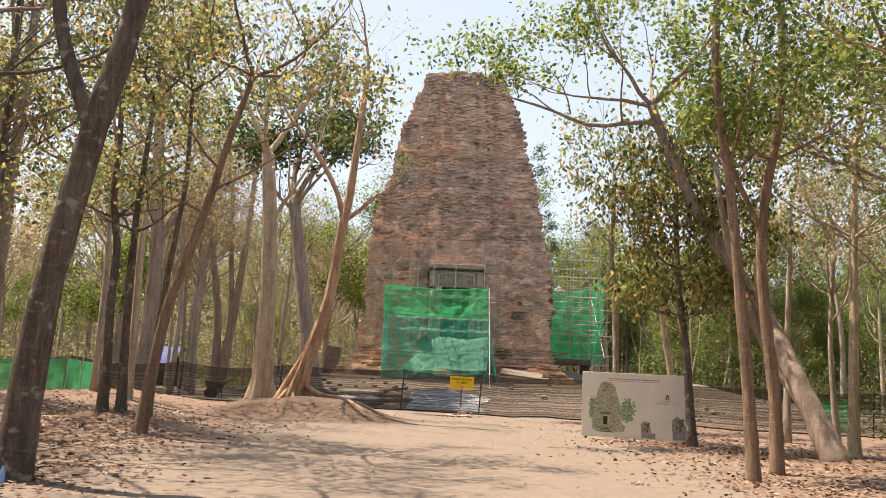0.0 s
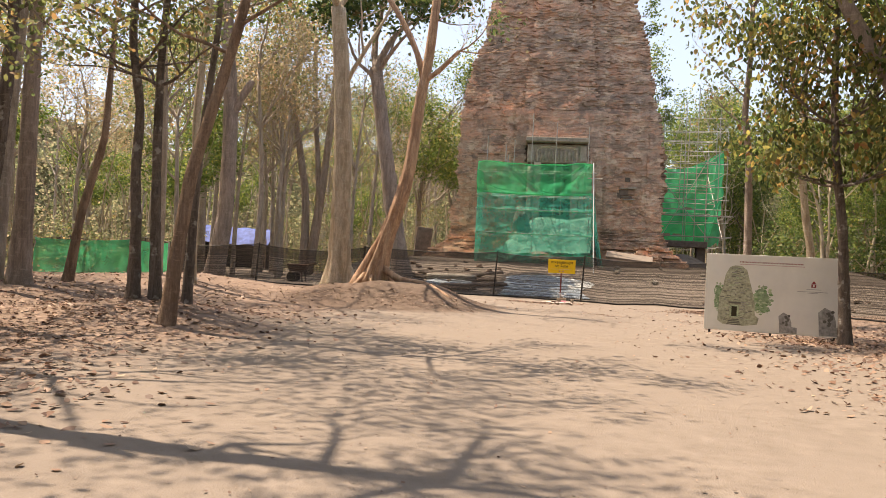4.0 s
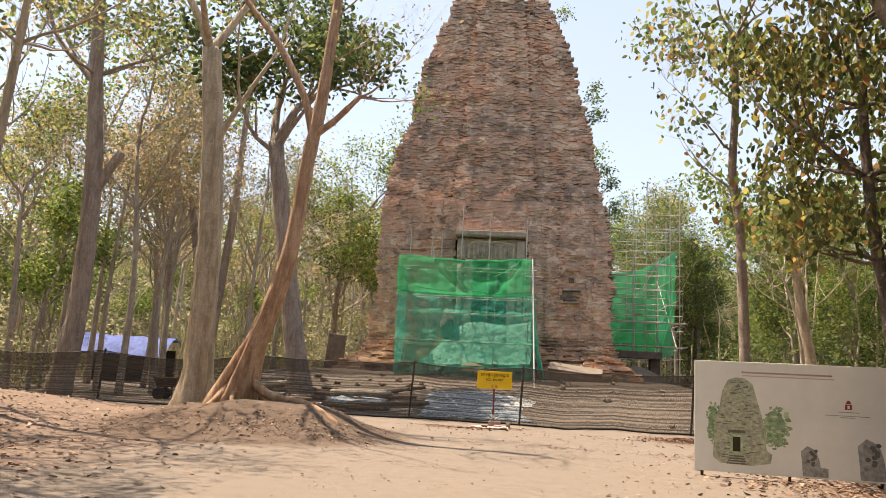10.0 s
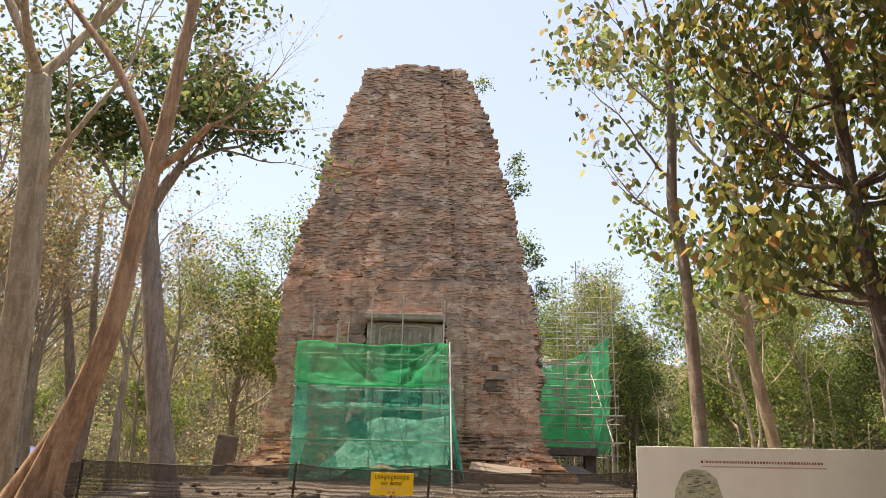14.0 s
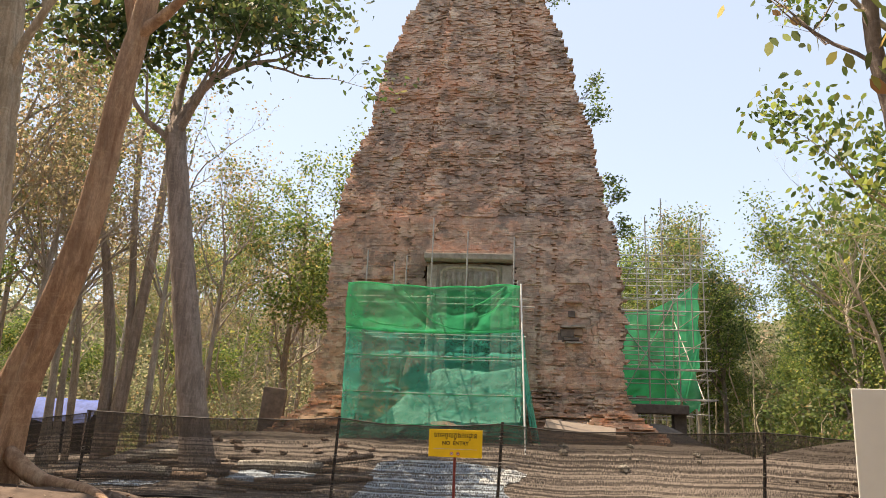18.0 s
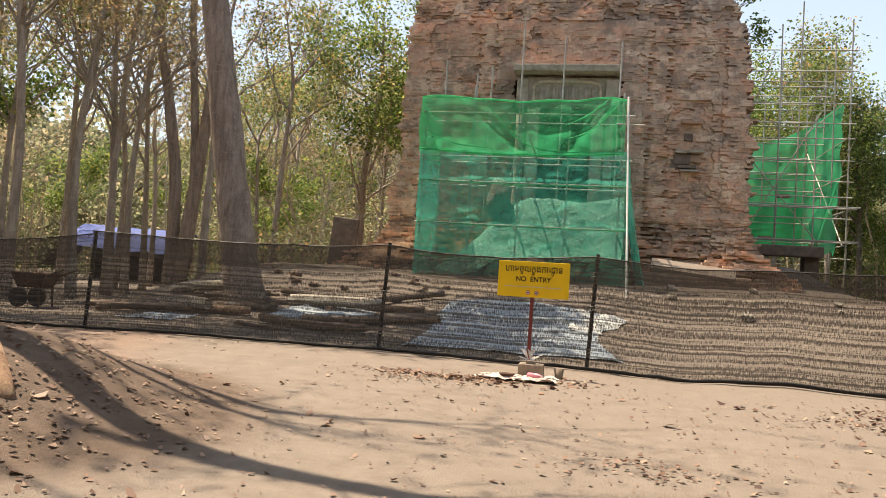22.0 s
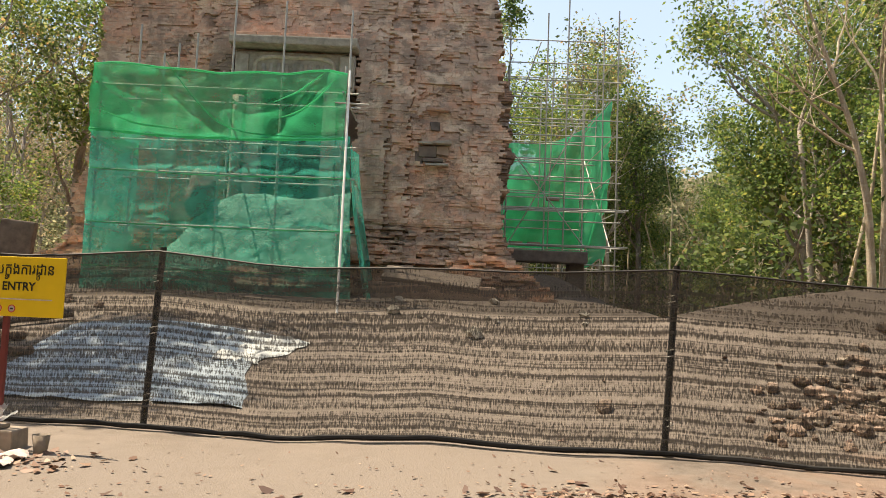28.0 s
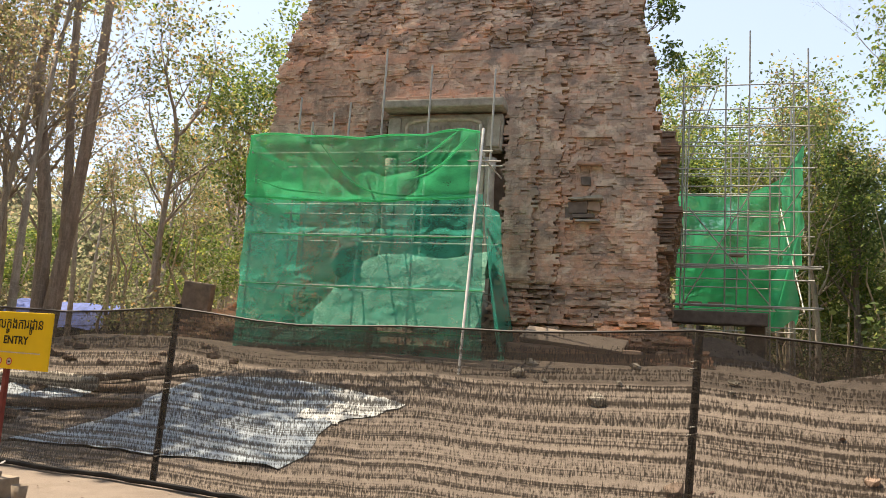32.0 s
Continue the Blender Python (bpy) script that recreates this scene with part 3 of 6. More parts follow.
def build_tower():
    rnd = random.Random(11)
    verts, faces = [], []
    sv, sf = [], []
    for b in tower_brick_rows(rnd):
        if in_picked(b):
            if len(tower_bricks) < 300:
                tower_bricks.append(b)
                continue
        if b[6]:
            o = len(sv)
            sv += block(*b[:6], rnd)
            sf += [tuple(i + o for i in f) for k, f in enumerate(BOXF) if k != (0 if b[0] > 0 else 1) and k != 3]
            continue
        o = len(verts)
        verts += block(*b[:6], rnd, 0.003 if 3.9 < b[2] < 11.2 else 0.009)
        faces += [tuple(i + o for i in f) for k, f in enumerate(BOXF) if k != 3]
    t = mesh_ob("brickwork", verts, faces, "brick")
    t.parent = tower
    t.location = (0.5, -16.0, 0.0)
    t["kind"] = "stuff"
    t = mesh_ob("side_brickwork", sv, sf, "brick_side", tower, "darker broken brickwork")
    t.location = (0.5, -16.0, 0.0)
    t["kind"] = "stuff"
    # solid body behind the bricks
    cv, cf = [], []
    for z, l, r, f in SIL:
        yb = 46.0 - f
        cv += [(l + 0.45, f + 0.35, z), (r - 0.45, f + 0.35, z), (r - 0.45, yb, z), (l + 0.45, yb, z)]
    for i in range(len(SIL) - 1):
        for k in range(4):
            k2 = (k + 1) % 4
            cf.append((4 * i + k, 4 * i + k2, 4 * i + 4 + k2, 4 * i + 4 + k))
    cf.append(tuple(4 * (len(SIL) - 1) + k for k in range(4)))
    c = mesh_ob("core", cv, cf, "core", tower)
    c.location = (0.5, -16.0, 0.0)

    # the doorway: stone frame, lintel, colonnettes
    def stone(name, x0, x1, y0, y1, z0, z1, mt="stone", label="", bev=0.03, jit=0.0):
        bm = bmesh.new()
        box(bm, (x0 + x1) / 2 + 0.5, (y0 + y1) / 2 - 16, (z0 + z1) / 2, x1 - x0, y1 - y0, z1 - z0, bev, None, jit, rnd)
        return part(name, bm, mt, tower, label)

    stone("door_jamb", -1.85, -1.42, 15.85, 16.4, 1.5, 7.9, "palestone")
    stone("door_jamb", 0.42, 0.85, 15.85, 16.4, 1.5, 7.9, "palestone")
    for x in (-2.05, 1.05):
        v, f = ring_tube([(x + 0.5, -0.25, 1.5)] + [(x + 0.5, -0.25, 1.5 + 6.1 * i / 12) for i in range(1, 13)], [0.15 + 0.03 * (i % 3 == 0) for i in range(13)], 12)
        mesh_ob("colonnette", v, f, "stone", tower, smooth=True)
    stone("lintel", -2.28, 1.3, 15.95, 16.4, 7.9, 9.02, "stone", "carved sandstone lintel with an arched panel")
    # arched frame in relief and its fluted field
    arch = []
    for i in range(25):
        u = i / 24
        if u < 0.2:
            arch.append((-1.68, 7.95 + 0.62 * u / 0.2))
        elif u > 0.8:
            arch.append((0.68, 7.95 + 0.62 * (1 - u) / 0.2))
        else:
            a = math.pi * (1 - (u - 0.2) / 0.6)
            arch.append((-0.5 + 1.18 * math.copysign(abs(math.cos(a)) ** 0.5, math.cos(a)), 8.57 + 0.30 * math.sin(a) ** 0.6))
    v, f = ring_tube([(x + 0.5, -0.07, z) for x, z in arch], [0.065] * 25, 8)
    mesh_ob("arch_frame", v, f, "palestone", tower, smooth=True)
    for k in range(9):
        x = -1.42 + 0.23 * k
        v, f = ring_tube([(x + 0.5, -0.045, 7.98), (x + 0.5, -0.06, 8.3), (x + 0.5, -0.045, 8.66)], [0.075, 0.09, 0.06], 8)
        mesh_ob("flute", v, f, "stone", tower, smooth=True)
    for x in (-2.05, 1.06):
        stone("lintel_end", x - 0.2, x + 0.2, 15.85, 16.0, 8.0, 8.95, "stone", "", 0.04, 0.02)
    # black slab: the shade inside the doorway, put in as colour
    stone("door_void", -1.42, 0.42, 16.42, 16.6, 1.5, 7.88, "black", "black slab standing for the darkness inside the doorway")
    stone("beam", -2.38, 1.42, 15.45, 16.2, 9.12, 9.37, "stone", "weathered stone ledge over the door", 0.05, 0.02)
    for k in range(5):
        stone("ledge_course", -2.3 + 0.72 * k, -1.62 + 0.72 * k, 15.62, 16.3, 9.38, 9.5 + 0.03 * (k % 2), "brickstone", "", 0.02, 0.015)
    for sx in (-2.1, 1.0):
        stone("threshold_block", sx - 0.35, sx + 0.35, 14.6, 15.9, 1.0, 2.4, "darkstone")
    # the worn niche relief in the right bay
    for x0, x1, z0, z1, yy, mt in ((3.3, 3.75, 6.50, 6.57, 16.22, "stone"), (3.72, 4.28, 6.52, 6.60, 16.18, "stone"), (3.5, 4.22, 5.86, 5.94, 16.2, "stone"), (3.3, 3.85, 6.12, 6.46, 16.34, "darkstone"), (3.85, 4.2, 6.2, 6.48, 16.36, "core"),
                                   (3.42, 4.05, 5.97, 6.1, 16.3, "darkstone"), (3.62, 3.9, 6.95, 7.2, 16.4, "darkstone"), (3.5, 4.2, 7.55, 7.64, 16.34, "brickstone"), (3.2, 3.45, 5.9, 6.3, 16.38, "darkstone")):
        stone("niche_block", x0, x1, yy, 16.8, z0, z1, mt, "", 0.02, 0.025)


build_tower()

# ---- black net fence ----
POSTS = [(-27.0, 2.0), (-22.0, 0.6), (-17.5, -0.9), (-12.5, -0.55), (-8.31, 1.06), (-2.53, 1.22), (1.14, 0.87), (6.55, 0.5), (12.9, -0.8), (18.0, -1.5), (25.0, -1.0)]


def build_fence():
    fence = thing("net_fence", "sagging black shade-net fence tied to thin posts", "fence", (1.1, 0.9, 0.2))
    base = Vector(fence.location)
    rnd = random.Random(5)
    for i, (x, y) in enumerate(POSTS):
        H = 1.86 if i > 4 else (1.80 if i == 4 else 1.62)
        z = gz(x, y)
        pst = rod("post", Vector((x - 0.05, y, z - 0.2)) - base, Vector((x + 0.05, y, z + H + 0.06)) - base, 0.035, "post", fence)
        for k, hz in enumerate((0.25, 0.95, 1.5)):
            tie = ring_tube([Vector((x + 0.035 * math.cos(a) * 1.25, y + 0.035 * math.sin(a) * 1.25, z + hz + 0.01 * a)) - base for a in np.linspace(0, 12.5, 22)], [0.006] * 22, 4)
            mesh_ob("wire_tie", tie[0], tie[1], "pole", pst)
        if i == len(POSTS) - 1:
            break
        x2, y2 = POSTS[i + 1]
        n, m = 40, 14
        ln = math.hypot(x2 - x, y2 - y)
        verts, faces, uvs = [], [], []
        for a in range(n + 1):
            f = a / n
            px, py = x + (x2 - x) * f, y + (y2 - y) * f
            H = 1.86 if i > 3 else (1.62 + 0.18 * f if i == 3 else 1.62)
            sag = (0.10 if i > 3 else 0.2) * math.sin(math.pi * f) + 0.02 * noise.noise((px, 3, 0))
            g = gz(px, py)
            for b in range(m + 1):
                h = b / m
                zz = g + 0.01 + (H - sag) * h
                out = 0.07 * noise.noise((px * 0.9, h * 2.2, i * 3.0)) * math.sin(math.pi * f) + (0.10 * (1 - h) ** 3)
                verts.append((px - base.x, py - 0.045 - out - base.y, zz - base.z))
                uvs.append((px, h))
        for a in range(n):
            for b in range(m):
                k = a * (m + 1) + b
                faces.append((k, k + m + 1, k + m + 2, k + 1))
        mesh_ob("net_panel", verts, faces, "shade", fence, smooth=True, uvs=uvs)
        foot = [Vector(verts[a * (m + 1)]) + Vector((0, -0.03, 0.035 + 0.02 * noise.noise((a * 0.7, i, 0)))) for a in range(0, n + 1, 2)]
        v, f2 = ring_tube(foot, [0.027 + 0.01 * noise.noise((k * 0.9, i, 3)) for k in range(len(foot))], 7)
        mesh_ob("bottom_roll", v, f2, "post", fence)
        tops = [Vector(verts[a * (m + 1) + m]) for a in range(0, n + 1, 4)]
        v, f2 = ring_tube(tops, [0.012] * len(tops), 5)
        mesh_ob("top_cord", v, f2, "post", fence)


build_fence()


# ---- board ----
def build_board():
    b = thing("information_board", "pale printed information board showing a temple drawing", "board", (6.1, -9.9, gz(6.1, -9.9)))
    L, R = Vector((4.38, -9.67, 0)), Vector((7.8, -10.3, 0))
    ang = math.atan2(R.y - L.y, R.x - L.x)
    W = (R - L).length
    mid = (L + R) / 2
    b.location = (mid.x, mid.y, gz(mid.x, mid.y))
    b.rotation_euler = (0, 0, ang)
    bm = bmesh.new()
    box(bm, 0, 0, 1.16, W, 0.035, 2.12, 0.008)
    part("panel", bm, "board", b)
    for sx in (-W / 2 + 0.15, 0, W / 2 - 0.15):
        rod("leg", (sx, 0.08, -0.2), (sx, 0.08, 2.1), 0.03, "post", b)
    return b


board = build_board()


# ---- trees ----
def leaf_cloud(centers, per, spread, size, seed, droop=0.6, flat=0.75, six=False):
    """Leaf blades round the given points: arrays of vertices and faces."""
    rs = np.random.RandomState(seed)
    c = np.repeat(np.asarray(centers, float), per, axis=0)
    n = len(c)
    off = rs.normal(size=(n, 3)) * spread * np.array([1, 1, flat])
    pos = c + off
    d = rs.normal(size=(n, 3))
    d[:, 2] = d[:, 2] * 0.5 - droop
    d /= np.linalg.norm(d, axis=1)[:, None]
    s = np.cross(d, rs.normal(size=(n, 3)))
    s /= np.linalg.norm(s, axis=1)[:, None] + 1e-9
    nn = np.cross(d, s)
    ln = size * rs.uniform(0.6, 1.3, (n, 1))
    w = ln * rs.uniform(0.24, 0.34, (n, 1))
    lift = nn * w * 0.3
    if six:
        v = np.stack([pos, pos + d * ln * 0.28 + s * w * 0.85 + lift, pos + d * ln * 0.68 + s * w * 0.8 + lift * 0.6, pos + d * ln,
                      pos + d * ln * 0.68 - s * w * 0.8 + lift * 0.6, pos + d * ln * 0.28 - s * w * 0.85 + lift], 1)
        return v.reshape(-1, 3), np.arange(6 * n).reshape(-1, 6)
    v = np.stack([pos, pos + d * ln * 0.45 + s * w + lift, pos + d * ln, pos + d * ln * 0.45 - s * w + lift], 1)
    return v.reshape(-1, 3), np.arange(4 * n).reshape(-1, 4)


def leaf_ob(name, clouds, material, parent, label=""):
    v = np.concatenate([c[0] for c in clouds])
    o, fs = 0, []
    for cv, cf in clouds:
        fs.append(cf + o)
        o += len(cv)
    f = np.concatenate(fs)
    me = bpy.data.meshes.new(name)
    me.vertices.add(len(v))
    me.vertices.foreach_set("co", v.ravel())
    me.loops.add(f.size)
    me.loops.foreach_set("vertex_index", f.ravel().astype(np.int32))
    me.polygons.add(len(f))
    me.polygons.foreach_set("loop_start", np.arange(0, f.size, f.shape[1], dtype=np.int32))
    me.update(calc_edges=True)
    me.materials.append(M[material])
    ob = new(name, me)
    ob.parent = parent
    if label:
        ob["label"] = label
    return ob


def grow(rnd, start, way, length, radius, level, out, tips, bend=0.25, split=(2, 3), lift=0.12, sides=7):
    """A limb and its smaller limbs; collects tubes and the places of twigs."""
    pts, p, d = [Vector(start)], Vector(start), Vector(way).normalized()
    steps = 5 if level > 1 else (4 if level else 2)
    for i in range(steps):
        d = (d + Vector((rnd.uniform(-1, 1), rnd.uniform(-1, 1), rnd.uniform(-0.7, 1) + lift)) * bend).normalized()
        p = p + d * (length / steps)
        pts.append(p.copy())
    radii = [radius * (1 - 0.62 * i / steps) for i in range(steps + 1)]
    out.append(ring_tube(pts, radii, sides if radius > 0.06 else (min(5, sides - 1) if radius > 0.02 else 3), cap=False))
    if level <= 0:
        tips += pts[1:] + [(pts[1] + pts[2]) * 0.5]
        return
    for k in range(rnd.randint(*split)):
        i = rnd.randint(2, steps)
        side = Vector((rnd.uniform(-1, 1), rnd.uniform(-1, 1), rnd.uniform(-0.25, 0.9))).normalized()
        grow(rnd, pts[i], (d * 0.7 + side).normalized(), length * rnd.uniform(0.5, 0.75), radii[i] * 0.72, level - 1, out, tips, bend, split, lift, sides)
    grow(rnd, pts[-1], d, length * 0.6, radii[-1] * 0.95, level - 1, out, tips, bend, split, lift, sides)


def trunk_tube(line, r0, r1, flare=1.6, sides=14, seed=0, ridges=0.0, n=34):
    pts = curve_pts(line, n)
    rnd = random.Random(seed)
    radii = [r0 + (r1 - r0) * (i / (n - 1)) for i in range(n)]
    radii = [r * (1 + (flare - 1) * math.exp(-i * 0.5)) * rnd.uniform(0.95, 1.05) for i, r in enumerate(radii)]
    ph = [rnd.uniform(0, 6.28) for _ in range(3)]

    def flute(i, th):
        k = (0.4 + 0.6 * math.exp(-i * 0.16)) * ridges + 0.035
        return 1 + k * (math.sin(5 * th + ph[0] + i * 0.05) * 0.6 + math.sin(3 * th + ph[1]) * 0.4 + math.sin(8 * th + ph[2]) * 0.25) + 0.07 * noise.noise((math.cos(th) * 2.2 + ph[0], math.sin(th) * 2.2, i * 0.9))

    return pts, radii, ring_tube(pts, radii, sides, flute=flute)


def make_tree(label, line, r0, r1, bark, leaf, limbs, crown, seed, flare=1.6, ridges=0.0, group="", extra=(), thick=2, keep=1.0):
    """line: the trunk; limbs: list of (start, way, length, radius, level); crown: leaves per twig, spread, leaf size, droop."""
    rnd = random.Random(seed)
    base = Vector(line[0])
    base.z = gz(base.x, base.y)
    t = thing("tree", label, "tree", base, group)
    loc = [Vector(p) - base for p in line]
    loc[0].z = -0.25
    pts, radii, tube = trunk_tube(loc, r0, r1, flare, 44 if ridges else 16, seed, ridges)
    v, f = tube
    mesh_ob("trunk", v, f, bark, t, smooth=True)
    tips = []
    for start, way, length, radius, level in limbs:
        out = []
        s = pts[-1] if start is None else (pts[int(start * (len(pts) - 1))] if isinstance(start, float) else Vector(start) - base)
        grow(rnd, s, way, length, radius, level, out, tips)
        v, f = join(out)
        mesh_ob("limb", v, f, bark, t, smooth=True)
    for pl, ra, rb in extra:
        q = curve_pts([Vector(p) - base for p in pl], 12)
        v, f = ring_tube(q, [(ra + (rb - ra) * i / 11) * rnd.uniform(0.9, 1.1) for i in range(12)], 10)
        mesh_ob("root" if pl[-1][2] < 0.6 else "limb", v, f, bark, t, smooth=True)
    if keep < 1:
        tips = rnd.sample(tips, int(len(tips) * keep))
    if crown and tips:
        per, spread, size, droop = crown
        leaf_ob("crown", [leaf_cloud([tuple(p) for p in tips], per * thick, spread * 1.25, size, seed + 5, droop, 0.75, True)], leaf, t)
    return t


def fan(n, seed, up=0.6, length=3.0, radius=0.09, level=2, start=None, tilt=(0, 0)):
    rnd = random.Random(seed)
    res = []
    for k in range(n):
        a = 2 * math.pi * (k + rnd.uniform(-0.3, 0.3)) / n
        res.append((start, (math.cos(a) + tilt[0], math.sin(a) + tilt[1], up * rnd.uniform(0.6, 1.5)), length * rnd.uniform(0.7, 1.2), radius, level))
    return res


def high(line, dz, dx=0.0, dy=0.0):
    x, y, z = line[-1]
    return line + [(x + dx, y + dy, z + dz)]


# trees along the open ground before the fence
A_LINE = [(-5.45, -26.8, 0), (-5.38, -26.8, 1.14), (-5.31, -26.8, 2.27), (-5.12, -26.8, 3.53), (-4.91, -26.8, 4.76), (-4.67, -26.8, 5.77), (-4.49, -26.8, 6.72), (-4.0, -26.6, 9.5)]
make_tree("dark rough-barked tree with pale lichen spots and a high crown", A_LINE, 0.23, 0.13, "bark_dark", "leaf",
          fan(4, 1, 0.5, 3.2, 0.08, 2, None, (-0.3, 0.4)) + [(0.72, (-0.9, 0.8, 0.6), 3.2, 0.07, 2), (0.85, (-0.3, 1, 0.4), 3.4, 0.06, 2)],
          (8, 0.30, 0.13, 0.6), 21, 1.35, extra=[([(-4.91, -26.8, 4.7), (-5.24, -26.8, 5.41), (-5.62, -26.8, 6.3), (-5.9, -26.7, 8.5)], 0.12, 0.07)])
make_tree("slender grey tree beside the path", [(-13.7, -14, 0), (-13.66, -14, 3.2), (-13.67, -14, 6.3), (-13.59, -14, 9.5), (-13.6, -14, 12.5)], 0.26, 0.12, "bark_grey", "leaf",
          fan(5, 2, 0.5, 3.4, 0.08, 2) + fan(3, 3, 0.3, 2.6, 0.05, 2, 0.7), (6, 0.34, 0.13, 0.5), 22, keep=0.7)
make_tree("dark crooked forest tree beside the path", [(-13.5, -16, 0), (-13.3, -16, 1.0), (-12.94, -16, 3.94), (-12.77, -16, 6.64), (-12.8, -16, 9.1), (-12.9, -16, 12)], 0.2, 0.09, "bark_dark", "leaf",
          fan(4, 4, 0.5, 3.0, 0.07, 2) + fan(4, 5, 0.4, 2.6, 0.05, 2, 0.6), (6, 0.32, 0.13, 0.6), 23, keep=0.7)
make_tree("dark knotty twin-stemmed tree on the littered bank", [(-8.45, -17.5, 0.5), (-8.47, -17.5, 2.0), (-8.57, -17.5, 3.1), (-8.51, -17.5, 4.4), (-8.8, -17.5, 5.8), (-8.8, -17.5, 7.2), (-9.0, -17.4, 9.5)], 0.12, 0.06, "bark_dark", "leaf",
          fan(4, 6, 0.4, 2.4, 0.05, 2) + fan(3, 7, 0.3, 2.2, 0.04, 2, 0.55), (6, 0.28, 0.13, 0.7), 24, keep=0.9)
make_tree("dark knotty twin-stemmed tree on the littered bank", [(-8.05, -17.3, 0.5), (-8.16, -17.3, 2.34), (-8.21, -17.3, 3.65), (-8.24, -17.3, 5.3), (-8.1, -17.3, 8.5)], 0.115, 0.06, "bark_dark", "leaf",
          fan(4, 8, 0.4, 2.4, 0.05, 2) + fan(3, 9, 0.3, 2.2, 0.04, 2, 0.6), (6, 0.28, 0.13, 0.7), 25, keep=0.9)
make_tree("thin dark tree standing on the littered bank", [(-7.55, -16.9, 0.4), (-7.5, -16.9, 2.1), (-7.45, -16.9, 3.5), (-7.2, -16.8, 6.5), (-7.3, -16.8, 9)], 0.1, 0.05, "bark_dark", "leaf", fan(4, 31, 0.4, 2.2, 0.04, 2), (8, 0.28, 0.13, 0.7), 41, keep=0.6)
make_tree("pale grooved slender tree behind the bank", [(-11.6, -8.5, 0.3), (-11.6, -8.5, 3), (-11.7, -8.5, 6), (-11.5, -8.4, 10), (-11.3, -8.4, 13)], 0.16, 0.08, "bark_pale", "leaf", fan(5, 32, 0.4, 3.0, 0.06, 2) + fan(3, 33, 0.3, 2.6, 0.05, 2, 0.7), (9, 0.36, 0.15, 0.6), 42, keep=0.35)
make_tree("small leaning brown tree at the edge of the woods", [(-13.86, -11.7, 0.2), (-13.5, -11.7, 2.5), (-12.9, -11.7, 4.6), (-12.8, -11.7, 8)], 0.14, 0.07, "bark_brown", "leaf", fan(4, 34, 0.4, 2.8, 0.05, 2), (9, 0.34, 0.15, 0.6), 43, keep=0.5)
S_LINE = [(-6.8, -19.2, 0.2), (-6.64, -19.2, 1.5), (-6.46, -19.2, 2.95), (-6.03, -19.2, 4.42), (-5.7, -19.2, 5.6), (-5.5, -19.2, 6.6), (-5.0, -19.1, 8.6)]
make_tree("leaning slender brown tree with drooping yellowing leaves", S_LINE, 0.14, 0.07, "bark_brown", "leaf",
          fan(4, 10, 0.4, 2.6, 0.05, 2) + [(0.62, (-1, -0.3, 0.35), 2.4, 0.04, 2), (0.68, (1, -0.5, 0.35), 2.6, 0.04, 2), (0.75, (-0.5, -1, 0.3), 2.4, 0.04, 2), (0.8, (0.8, 0.6, 0.3), 2.4, 0.04, 2)],
          (9, 0.28, 0.15, 0.9), 26, keep=0.9)
make_tree("big pale fluted trunk on the earth mound", [(-7.86, -4.0, 0.5), (-7.93, -4.0, 2.93), (-7.99, -4.0, 5.45), (-8.19, -4.0, 8.07), (-8.51, -4.0, 10.9)], 0.36, 0.26, "bark_pale", "leaf",
          [(None, (-0.7, -0.2, 1), 4.5, 0.15, 3), (None, (0.5, 0.4, 1), 4.2, 0.14, 3), (None, (0.1, -0.9, 0.8), 4, 0.12, 3), (0.70, (1, -0.1, 1.2), 4.2, 0.10, 2)],
          (2, 0.30, 0.16, 0.6), 27, 1.75, 0.5, keep=0.3)
D_LINE = [(-6.24, -5.8, 0.75), (-5.82, -5.8, 2.2), (-5.38, -5.8, 3.42), (-5.08, -5.8, 4.65), (-4.94, -5.8, 6.0), (-4.81, -5.8, 7.4), (-4.67, -5.8, 7.95), (-4.5, -5.8, 9.6), (-4.37, -5.7, 11.7), (-4.2, -5.6, 14)]
